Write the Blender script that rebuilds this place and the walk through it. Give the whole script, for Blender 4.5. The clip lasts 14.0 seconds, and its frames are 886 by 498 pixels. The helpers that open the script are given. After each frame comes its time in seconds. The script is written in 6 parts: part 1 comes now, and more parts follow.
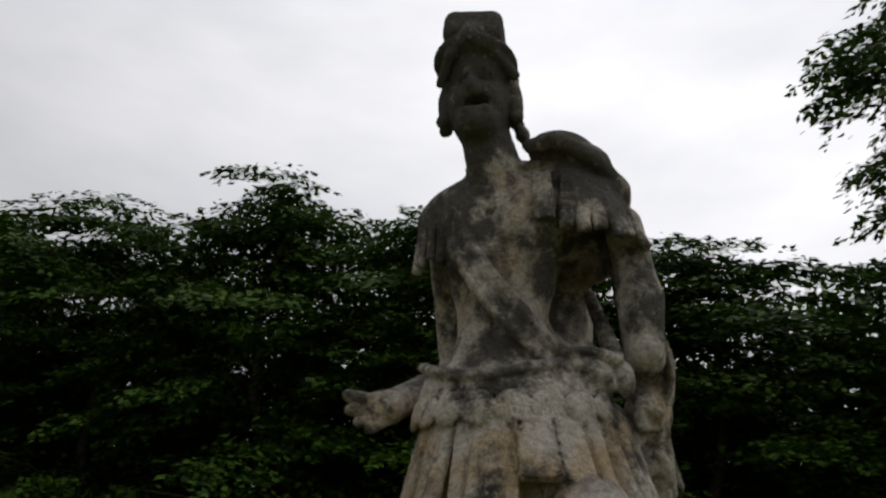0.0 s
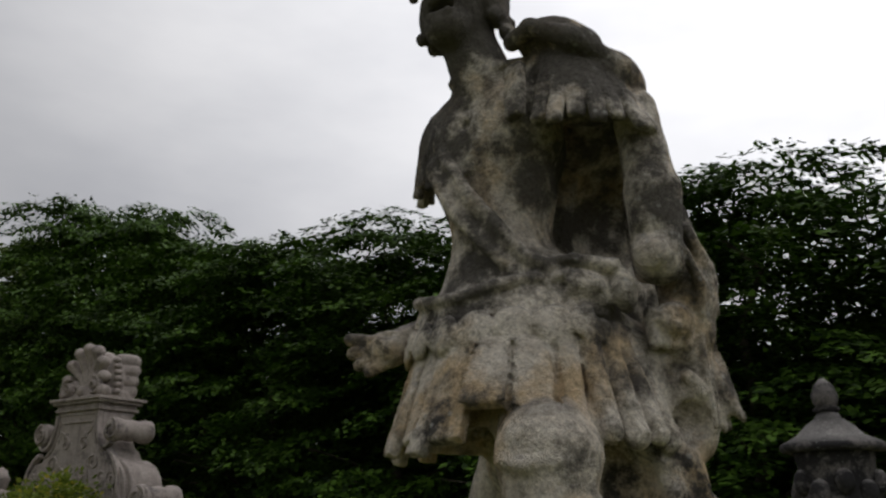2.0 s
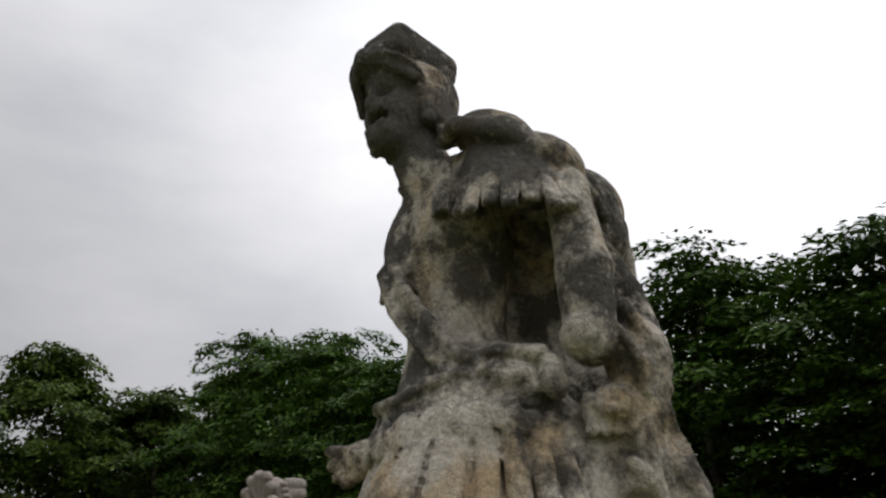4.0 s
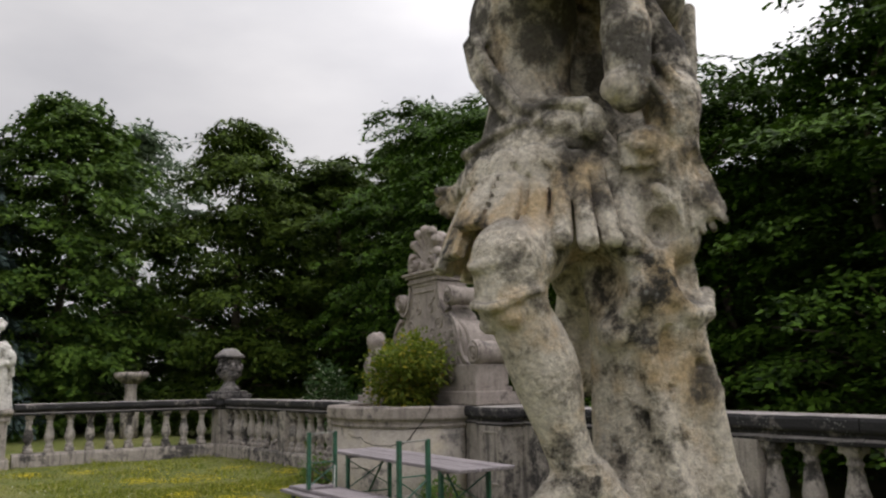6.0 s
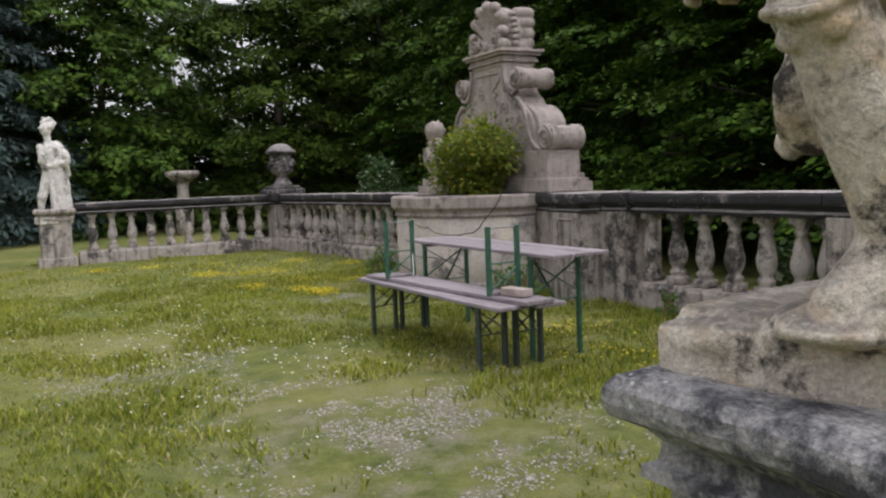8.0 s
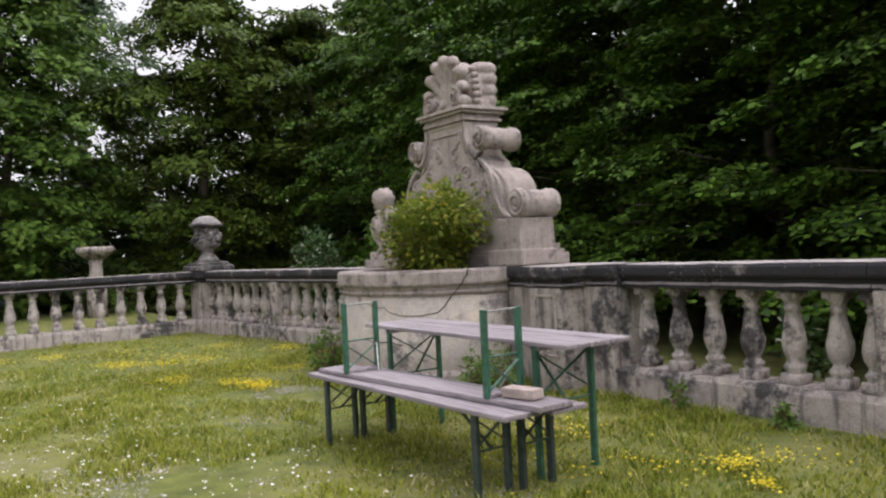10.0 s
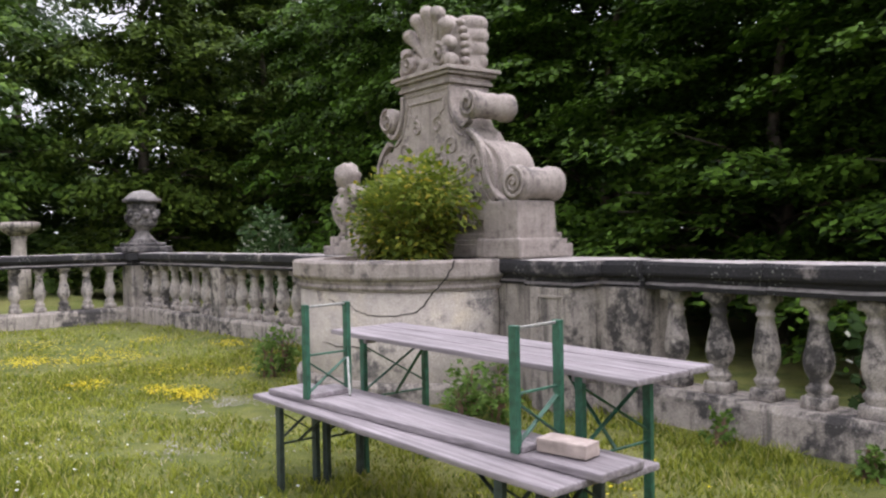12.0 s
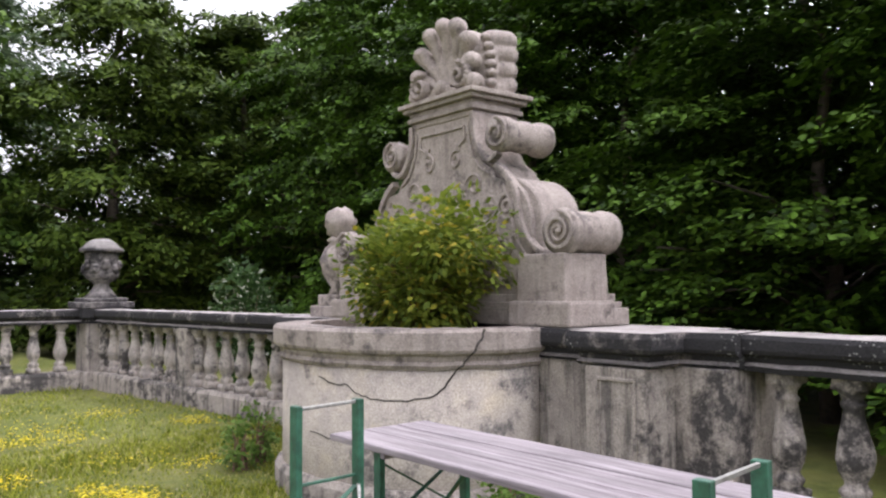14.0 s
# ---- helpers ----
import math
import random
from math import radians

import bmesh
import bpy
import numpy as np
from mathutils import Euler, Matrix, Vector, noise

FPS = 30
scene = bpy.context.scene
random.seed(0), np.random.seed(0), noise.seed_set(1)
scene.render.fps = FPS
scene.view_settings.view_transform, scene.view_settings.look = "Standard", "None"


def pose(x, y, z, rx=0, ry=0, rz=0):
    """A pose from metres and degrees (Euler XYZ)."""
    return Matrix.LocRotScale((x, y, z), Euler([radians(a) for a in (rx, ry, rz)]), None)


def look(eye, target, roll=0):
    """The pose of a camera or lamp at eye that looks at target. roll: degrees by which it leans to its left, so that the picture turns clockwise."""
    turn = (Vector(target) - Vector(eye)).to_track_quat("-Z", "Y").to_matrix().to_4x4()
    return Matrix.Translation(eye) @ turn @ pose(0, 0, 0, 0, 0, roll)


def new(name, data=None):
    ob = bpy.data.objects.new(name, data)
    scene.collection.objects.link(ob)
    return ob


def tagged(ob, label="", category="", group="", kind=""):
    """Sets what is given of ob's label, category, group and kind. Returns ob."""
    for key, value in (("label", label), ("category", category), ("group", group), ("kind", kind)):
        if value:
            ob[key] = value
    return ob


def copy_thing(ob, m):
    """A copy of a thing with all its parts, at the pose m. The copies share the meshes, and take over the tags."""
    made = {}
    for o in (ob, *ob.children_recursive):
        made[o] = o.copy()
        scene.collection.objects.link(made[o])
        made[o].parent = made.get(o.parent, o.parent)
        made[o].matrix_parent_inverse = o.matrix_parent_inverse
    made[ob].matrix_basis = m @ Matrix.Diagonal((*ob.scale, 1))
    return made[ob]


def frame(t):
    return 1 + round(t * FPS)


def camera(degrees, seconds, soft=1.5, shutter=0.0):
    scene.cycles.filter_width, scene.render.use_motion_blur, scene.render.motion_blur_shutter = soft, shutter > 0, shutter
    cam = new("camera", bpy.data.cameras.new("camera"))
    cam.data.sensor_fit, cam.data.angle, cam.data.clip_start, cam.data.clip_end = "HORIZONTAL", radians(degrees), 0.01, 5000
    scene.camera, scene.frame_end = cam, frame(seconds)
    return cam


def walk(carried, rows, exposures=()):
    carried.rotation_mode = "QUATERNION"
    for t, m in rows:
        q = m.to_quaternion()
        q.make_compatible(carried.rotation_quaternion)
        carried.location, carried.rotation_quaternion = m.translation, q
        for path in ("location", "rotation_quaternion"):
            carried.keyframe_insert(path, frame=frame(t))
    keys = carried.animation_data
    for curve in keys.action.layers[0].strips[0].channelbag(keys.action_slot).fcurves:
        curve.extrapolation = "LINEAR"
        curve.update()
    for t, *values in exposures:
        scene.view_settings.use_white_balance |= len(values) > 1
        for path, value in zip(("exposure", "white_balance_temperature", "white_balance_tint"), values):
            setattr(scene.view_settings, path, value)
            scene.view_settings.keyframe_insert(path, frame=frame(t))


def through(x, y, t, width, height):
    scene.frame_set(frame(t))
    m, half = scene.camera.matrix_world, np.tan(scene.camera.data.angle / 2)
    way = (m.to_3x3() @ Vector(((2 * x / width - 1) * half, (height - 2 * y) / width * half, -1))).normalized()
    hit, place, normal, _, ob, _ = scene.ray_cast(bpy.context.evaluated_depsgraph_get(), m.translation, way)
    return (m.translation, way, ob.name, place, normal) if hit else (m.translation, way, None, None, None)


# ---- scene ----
cam = camera(58.1, 14.0, soft=2.3)
PATH = [
    (0, (1.838, 1.931, 1.641), (1.54, 3.799, 2.29), 0.3),
    (0.5, (2.005, 2.039, 1.639), (1.595, 3.871, 2.327), -1.7),
    (1, (2.175, 2.127, 1.617), (1.471, 3.847, 2.355), 0.9),
    (1.5, (2.359, 2.229, 1.586), (1.48, 3.883, 2.284), 1.6),
    (2, (2.432, 2.361, 1.548), (1.419, 3.964, 2.182), -0.2),
    (2.5, (2.431, 2.523, 1.562), (1.312, 4.035, 2.244), -1.5),
    (3, (2.511, 2.648, 1.565), (1.283, 4.036, 2.317), -2.5),
    (3.2, (2.578, 2.672, 1.567), (1.329, 3.949, 2.466), -1.8),
    (5.3, (3.053, 2.574, 1.452), (1.628, 3.796, 2.141), -3.1),
    (5.5, (3.096, 2.561, 1.443), (1.601, 3.731, 2.073), -3.1),
    (6, (3.2, 2.585, 1.395), (1.516, 3.614, 1.72), -1.0),
    (6.5, (3.219, 2.589, 1.373), (1.394, 3.395, 1.518), -1.2),
    (7, (3.13, 2.524, 1.339), (1.271, 3.262, 1.35), 0.4),
    (7.5, (2.901, 2.463, 1.346), (1.127, 3.377, 1.212), -2.1),
    (8, (2.65, 2.491, 1.325), (0.899, 3.441, 1.145), -2.2),
    (8.5, (2.372, 2.572, 1.334), (0.619, 3.526, 1.204), -1.1),
    (9, (2.058, 2.653, 1.329), (0.338, 3.668, 1.239), -0.8),
    (9.2, (1.932, 2.682, 1.322), (0.234, 3.738, 1.274), -1.8),
    (11.3, (0.647, 3.158, 1.312), (-0.915, 4.407, 1.285), -2.2),
    (11.5, (0.504, 3.244, 1.308), (-0.95, 4.616, 1.271), -1.2),
    (12, (0.213, 3.348, 1.319), (-1.372, 4.566, 1.28), -1.1),
    (12.5, (-0.124, 3.477, 1.346), (-1.699, 4.71, 1.329), -2.0),
    (13, (-0.412, 3.637, 1.334), (-2.045, 4.788, 1.423), -1.1),
    (13.5, (-0.736, 3.843, 1.322), (-2.375, 4.986, 1.397), 0.6),
    (14, (-1.06, 3.958, 1.348), (-2.609, 5.219, 1.449), -0.4),
]
EXPOSURE = [(0.0, -2.35, 6550, 12), (1.5, -2.3, 6550, 12), (3.0, -1.8, 6550, 12), (5.5, -1.7, 6600, 12), (6.0, -1.3, 6700, 14), (6.5, -0.6, 6450, 16), (7.0, -0.68, 6400, 16), (8.0, -0.9, 6450, 17), (9.0, -0.7, 6600, 18), (11.5, -0.38, 6300, 20), (14.0, -0.18, 6350, 20)]
walk(cam, [(t, look(eye, target, roll)) for t, eye, target, roll in PATH], EXPOSURE)

# ---- light: overcast sky, weak wide sun ----
SUN_ELEVATION, SUN_TURN = radians(50), radians(36)
world = bpy.data.worlds.new("overcast_sky")
scene.world = world
world.use_nodes = True
wt = world.node_tree
wt.nodes.clear()
w_out = wt.nodes.new("ShaderNodeOutputWorld")
w_bg = wt.nodes.new("ShaderNodeBackground")
w_sky = wt.nodes.new("ShaderNodeTexSky")
w_sky.sky_type, w_sky.sun_disc = "NISHITA", False
w_sky.sun_elevation, w_sky.sun_rotation = SUN_ELEVATION, SUN_TURN
w_co = wt.nodes.new("ShaderNodeTexCoord")
w_map = wt.nodes.new("ShaderNodeMapping")
w_map.inputs["Scale"].default_value = (1.0, 1.0, 2.6)
w_noise = wt.nodes.new("ShaderNodeTexNoise")
w_noise.inputs["Scale"].default_value = 2.2
w_noise.inputs["Detail"].default_value = 6
w_ramp = wt.nodes.new("ShaderNodeValToRGB")
w_ramp.color_ramp.elements[0].position = 0.30
w_ramp.color_ramp.elements[0].color = (10.6, 10.9, 11.5, 1)
w_ramp.color_ramp.elements[1].position = 0.62
w_ramp.color_ramp.elements[1].color = (14.5, 14.7, 15.0, 1)
w_dot = wt.nodes.new("ShaderNodeVectorMath")
w_dot.operation = "DOT_PRODUCT"
w_dot.inputs[1].default_value = (math.sin(SUN_TURN) * math.cos(SUN_ELEVATION), math.cos(SUN_TURN) * math.cos(SUN_ELEVATION), math.sin(SUN_ELEVATION))
w_glow = wt.nodes.new("ShaderNodeMapRange")
w_glow.interpolation_type = "SMOOTHSTEP"
for key, value in (("From Min", -0.1), ("From Max", 1.0), ("To Min", 0.85), ("To Max", 2.7)):
    w_glow.inputs[key].default_value = value
w_mul = wt.nodes.new("ShaderNodeVectorMath")
w_mul.operation = "SCALE"
w_mix = wt.nodes.new("ShaderNodeMixRGB")
w_mix.inputs["Fac"].default_value = 0.90
w_bg.inputs["Strength"].default_value = 0.15
for a, b in ((w_co.outputs["Generated"], w_map.inputs["Vector"]), (w_map.outputs[0], w_noise.inputs["Vector"]),
             (w_noise.outputs["Fac"], w_ramp.inputs["Fac"]), (w_sky.outputs[0], w_mix.inputs["Color1"]),
             (w_co.outputs["Generated"], w_dot.inputs[0]), (w_dot.outputs["Value"], w_glow.inputs["Value"]), (w_ramp.outputs[0], w_mul.inputs[0]), (w_glow.outputs["Result"], w_mul.inputs["Scale"]), (w_mul.outputs[0], w_mix.inputs["Color2"]), (w_mix.outputs[0], w_bg.inputs["Color"]), (w_bg.outputs[0], w_out.inputs[0])):
    wt.links.new(a, b)
sun = new("sun", bpy.data.lights.new("sun", "SUN"))
sun.data.energy, sun.data.angle, sun.data.color = 1.5, radians(20), (1.0, 0.96, 0.9)
sun.matrix_world = look((0, 0, 30), (math.sin(SUN_TURN) * -math.cos(SUN_ELEVATION) * 10, math.cos(SUN_TURN) * -math.cos(SUN_ELEVATION) * 10, 30 - math.sin(SUN_ELEVATION) * 10))


# ---- materials ----
def material(name):
    m = bpy.data.materials.new(name)
    m.use_nodes = True
    nt = m.node_tree
    return m, nt, nt.nodes["Principled BSDF"]


def noise_node(nt, scale, detail=5, rough=0.6, vec=None):
    n = nt.nodes.new("ShaderNodeTexNoise")
    n.inputs["Scale"].default_value, n.inputs["Detail"].default_value, n.inputs["Roughness"].default_value = scale, detail, rough
    if vec is not None:
        nt.links.new(vec, n.inputs["Vector"])
    return n.outputs["Fac"]


def ramp_node(nt, fac, stops):
    r = nt.nodes.new("ShaderNodeValToRGB")
    el = r.color_ramp.elements
    while len(el) < len(stops):
        el.new(0.5)
    for e, (p, c) in zip(el, stops):
        e.position, e.color = p, (*c, 1) if len(c) == 3 else c
    nt.links.new(fac, r.inputs["Fac"])
    return r.outputs["Color"]


def mix_node(nt, fac, a, b, mode="MIX"):
    x = nt.nodes.new("ShaderNodeMixRGB")
    x.blend_type = mode
    for sock, v in ((x.inputs["Fac"], fac), (x.inputs["Color1"], a), (x.inputs["Color2"], b)):
        if isinstance(v, (int, float)):
            sock.default_value = v
        elif isinstance(v, tuple):
            sock.default_value = (*v, 1)
        else:
            nt.links.new(v, sock)
    return x.outputs["Color"]


def bump_node(nt, bsdf, height, strength, distance):
    b = nt.nodes.new("ShaderNodeBump")
    b.inputs["Strength"].default_value, b.inputs["Distance"].default_value = strength, distance
    nt.links.new(height, b.inputs["Height"])
    nt.links.new(b.outputs[0], bsdf.inputs["Normal"])


def position(nt):
    return nt.nodes.new("ShaderNodeNewGeometry").outputs["Position"]


def stone(name, light, mid, crust, amount=0.5, big=2.2, warm=None, lichen=0.0, pits=1.0, up=None, streak=0.0, high=None, grain=0.7):
    """Weathered sandstone: pale ground, grey skin, black crust patches, ochre breaks, pale lichen dots."""
    m, nt, bsdf = material(name)
    pos = position(nt)
    n_big = noise_node(nt, big, 12, 0.72, pos)
    n_mid = noise_node(nt, big * 4.3, 10, 0.74, pos)
    n_fine = noise_node(nt, 95, 4, 0.7, pos)
    col = mix_node(nt, ramp_node(nt, n_mid, [(0.40, (0, 0, 0)), (0.60, (1, 1, 1))]), light, mid)
    if warm:
        n_w = noise_node(nt, big * 1.7, 5, 0.6, mix_node(nt, 1.0, pos, (7.3, 2.1, 4.4), "ADD"))
        col = mix_node(nt, ramp_node(nt, n_w, [(0.50, (0, 0, 0)), (0.66, (0.85, 0.85, 0.85))]), col, warm)
    mask = ramp_node(nt, mix_node(nt, 0.35, n_big, n_mid), [(0.60 - amount * 0.26, (0, 0, 0)), (0.66 - amount * 0.24, (1, 1, 1))])
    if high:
        # darker grey towards the top, thinning out below with ragged borders
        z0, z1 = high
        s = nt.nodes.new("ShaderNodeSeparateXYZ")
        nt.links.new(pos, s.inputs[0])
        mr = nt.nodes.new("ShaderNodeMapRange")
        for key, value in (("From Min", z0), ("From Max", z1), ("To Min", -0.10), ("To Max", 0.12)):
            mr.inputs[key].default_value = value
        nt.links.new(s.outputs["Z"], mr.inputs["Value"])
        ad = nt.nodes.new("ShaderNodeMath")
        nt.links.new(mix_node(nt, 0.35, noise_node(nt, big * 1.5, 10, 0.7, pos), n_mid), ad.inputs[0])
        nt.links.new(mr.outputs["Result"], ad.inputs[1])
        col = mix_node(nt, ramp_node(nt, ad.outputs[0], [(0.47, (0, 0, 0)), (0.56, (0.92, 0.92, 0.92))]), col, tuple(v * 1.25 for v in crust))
    col = mix_node(nt, mask, col, crust)
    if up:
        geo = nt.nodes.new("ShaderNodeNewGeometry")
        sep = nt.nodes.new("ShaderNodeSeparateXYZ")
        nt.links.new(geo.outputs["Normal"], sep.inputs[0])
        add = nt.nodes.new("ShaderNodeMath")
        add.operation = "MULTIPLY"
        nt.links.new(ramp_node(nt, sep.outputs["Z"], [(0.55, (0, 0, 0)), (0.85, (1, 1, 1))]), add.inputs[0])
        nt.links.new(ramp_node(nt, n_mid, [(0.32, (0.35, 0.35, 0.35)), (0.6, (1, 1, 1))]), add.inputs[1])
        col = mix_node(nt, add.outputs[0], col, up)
    if streak:
        mp = nt.nodes.new("ShaderNodeMapping")
        mp.inputs["Scale"].default_value = (9, 9, 0.9)
        nt.links.new(pos, mp.inputs["Vector"])
        n_s = noise_node(nt, 1.6, 4, 0.6, mp.outputs[0])
        col = mix_node(nt, mix_node(nt, 1.0, ramp_node(nt, n_s, [(0.52, (0, 0, 0)), (0.66, (1, 1, 1))]), (streak, streak, streak), "MULTIPLY"), col, crust)
    if lichen:
        v = nt.nodes.new("ShaderNodeTexVoronoi")
        v.inputs["Scale"].default_value = 38
        nt.links.new(pos, v.inputs["Vector"])
        spots = ramp_node(nt, v.outputs["Distance"], [(0.12, (lichen, lichen, lichen)), (0.26, (0, 0, 0))])
        gate = ramp_node(nt, noise_node(nt, 3.1, 3, 0.5, pos), [(0.52, (0, 0, 0)), (0.62, (1, 1, 1))])
        col = mix_node(nt, mix_node(nt, 1.0, spots, gate, "MULTIPLY"), col, (0.62, 0.62, 0.58))
    col = mix_node(nt, grain, col, ramp_node(nt, n_fine, [(0.30, (0.3, 0.3, 0.3)), (0.68, (1.15, 1.15, 1.15))]), "MULTIPLY")
    nt.links.new(col, bsdf.inputs["Base Color"])
    bsdf.inputs["Roughness"].default_value = 0.93
    bsdf.inputs["Specular IOR Level"].default_value = 0.25
    hgt = mix_node(nt, 0.3, mix_node(nt, 0.7, n_fine, noise_node(nt, 26, 6, 0.78, pos)), n_mid)
    bump_node(nt, bsdf, hgt, 0.75 * pits, 0.028)
    return m


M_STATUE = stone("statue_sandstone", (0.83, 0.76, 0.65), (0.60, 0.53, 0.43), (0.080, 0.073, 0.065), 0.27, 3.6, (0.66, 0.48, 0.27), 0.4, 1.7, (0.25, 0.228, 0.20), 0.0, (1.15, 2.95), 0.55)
M_FAR_STATUE = stone("pale_statue_stone", (0.72, 0.70, 0.65), (0.50, 0.48, 0.44), (0.15, 0.14, 0.13), 0.22, 4.0, None, 0, 0.8)
M_PIER = stone("grey_pier_stone", (0.44, 0.43, 0.42), (0.26, 0.26, 0.265), (0.075, 0.077, 0.085), 0.55, 2.4, None, 0.9, 1.1)
M_WALL = stone("balustrade_stone", (0.46, 0.41, 0.36), (0.32, 0.285, 0.26), (0.075, 0.07, 0.068), 0.36, 1.5, None, 0.3, 0.9, None, 0.7)
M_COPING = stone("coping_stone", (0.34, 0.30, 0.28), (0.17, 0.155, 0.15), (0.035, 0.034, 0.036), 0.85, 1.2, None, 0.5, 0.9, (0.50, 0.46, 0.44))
M_BALUSTER = stone("baluster_stone", (0.48, 0.43, 0.38), (0.33, 0.30, 0.28), (0.07, 0.065, 0.062), 0.38, 2.1, None, 0.2, 0.9, None, 0.55)
M_MONUMENT = stone("monument_stone", (0.44, 0.385, 0.345), (0.33, 0.285, 0.26), (0.13, 0.115, 0.11), 0.25, 1.7, None, 0.2, 0.9, None, 0.35)
M_PLASTER = stone("cracked_render", (0.50, 0.45, 0.39), (0.40, 0.36, 0.32), (0.15, 0.14, 0.135), 0.22, 1.6, (0.56, 0.49, 0.38), 0.5, 0.5)
M_URN = stone("dark_urn_stone", (0.22, 0.20, 0.19), (0.12, 0.11, 0.11), (0.04, 0.038, 0.04), 0.55, 2.6, None, 0.5, 1.1, (0.36, 0.34, 0.32))


def plain(name, colour, rough=0.6, metal=0.0, vary=0.35, scale=14):
    m, nt, bsdf = material(name)
    n = noise_node(nt, scale, 5, 0.6, position(nt))
    lo = tuple(c * (1 - vary) for c in colour)
    hi = tuple(min(1, c * (1 + vary)) for c in colour)
    nt.links.new(ramp_node(nt, n, [(0.3, lo), (0.7, hi)]), bsdf.inputs["Base Color"])
    bsdf.inputs["Roughness"].default_value, bsdf.inputs["Metallic"].default_value = rough, metal
    bump_node(nt, bsdf, noise_node(nt, scale * 6, 4, 0.6, position(nt)), 0.25, 0.004)
    return m


def wood(name, a, b, along=(1.2, 26, 26)):
    m, nt, bsdf = material(name)
    pos = position(nt)
    mp = nt.nodes.new("ShaderNodeMapping")
    mp.inputs["Scale"].default_value = along
    nt.links.new(pos, mp.inputs["Vector"])
    g1 = noise_node(nt, 1.6, 8, 0.7, mp.outputs[0])
    g2 = noise_node(nt, 2.5, 4, 0.6, pos)
    col = mix_node(nt, ramp_node(nt, g1, [(0.30, (0, 0, 0)), (0.68, (1, 1, 1))]), a, b)
    col = mix_node(nt, 0.5, col, ramp_node(nt, g2, [(0.3, (0.55, 0.53, 0.55)), (0.7, (1, 1, 1))]), "MULTIPLY")
    nt.links.new(col, bsdf.inputs["Base Color"])
    bsdf.inputs["Roughness"].default_value = 0.8
    bump_node(nt, bsdf, g1, 0.6, 0.006)
    return m


M_WOOD = wood("grey_weathered_wood", (0.10, 0.088, 0.092), (0.36, 0.32, 0.335))
M_GREEN = plain("green_painted_steel", (0.022, 0.090, 0.055), 0.5, 0.0, 0.45, 25)
M_DARKSTEEL = plain("dark_worn_steel", (0.035, 0.05, 0.045), 0.55, 0.3, 0.5, 25)
M_STRAP = plain("grey_steel_strap", (0.30, 0.30, 0.28), 0.5, 0.6, 0.3, 30)
M_BRICK = plain("pinkish_clay_brick", (0.34, 0.28, 0.25), 0.9, 0, 0.3, 18)
M_BARK = plain("grey_brown_bark", (0.085, 0.07, 0.055), 0.95, 0, 0.5, 9)
M_SOIL = plain("dry_brown_stems", (0.16, 0.10, 0.07), 0.95, 0, 0.5, 20)
M_CRACK = plain("dark_joint_dirt", (0.05, 0.045, 0.04), 1.0, 0, 0.3, 30)


def leaf(name, dark, light, through=0.35, warm=None):
    m, nt, bsdf = material(name)
    geo = nt.nodes.new("ShaderNodeNewGeometry")
    stops = [(0.0, dark), (0.75, light)] + ([(0.89, light), (0.96, warm)] if warm else [])
    col = ramp_node(nt, geo.outputs["Random Per Island"], stops)
    big = noise_node(nt, 0.7, 3, 0.5, position(nt))
    col = mix_node(nt, 0.6, col, ramp_node(nt, big, [(0.35, (0.55, 0.6, 0.55)), (0.65, (1, 1, 1))]), "MULTIPLY")
    nt.links.new(col, bsdf.inputs["Base Color"])
    bsdf.inputs["Roughness"].default_value = 0.55
    bsdf.inputs["Specular IOR Level"].default_value = 0.14
    tr = nt.nodes.new("ShaderNodeBsdfTranslucent")
    nt.links.new(col, tr.inputs["Color"])
    mx = nt.nodes.new("ShaderNodeMixShader")
    mx.inputs[0].default_value = through
    nt.links.new(bsdf.outputs[0], mx.inputs[1])
    nt.links.new(tr.outputs[0], mx.inputs[2])
    nt.links.new(mx.outputs[0], nt.nodes["Material Output"].inputs[0])
    return m


M_LEAF_DARK = leaf("hornbeam_leaves", (0.008, 0.022, 0.004), (0.088, 0.172, 0.018), 0.16)
M_LEAF_LIME = leaf("lime_tree_leaves", (0.018, 0.040, 0.006), (0.095, 0.145, 0.020), 0.22)
M_LEAF_BRIGHT = leaf("maple_leaves", (0.020, 0.050, 0.008), (0.100, 0.172, 0.026), 0.25)
M_LEAF_FAR = leaf("far_grey_green_leaves", (0.05, 0.085, 0.045), (0.13, 0.18, 0.10))
M_NEEDLE = leaf("blue_spruce_needles", (0.020, 0.036, 0.032), (0.07, 0.105, 0.098), 0.1)
M_SHRUB = leaf("shrub_leaves", (0.07, 0.11, 0.014), (0.21, 0.26, 0.035), 0.4, (0.46, 0.38, 0.05))
M_IVY = leaf("bush_leaves", (0.020, 0.050, 0.014), (0.065, 0.120, 0.036), 0.25, (0.5, 0.5, 0.42))
M_GRASS = leaf("grass_blades", (0.085, 0.125, 0.014), (0.35, 0.375, 0.055), 0.4, (0.56, 0.49, 0.24))
M_WEED = leaf("weed_leaves", (0.06, 0.12, 0.02), (0.17, 0.27, 0.06), 0.35)
M_YELLOW = plain("yellow_petals", (0.70, 0.58, 0.02), 0.7, 0, 0.2, 30)
M_WHITE = plain("white_petals", (0.75, 0.75, 0.70), 0.7, 0, 0.1, 30)

M_PEBBLE = leaf("pale_pebbles", (0.15, 0.135, 0.11), (0.42, 0.39, 0.35), 0.0)


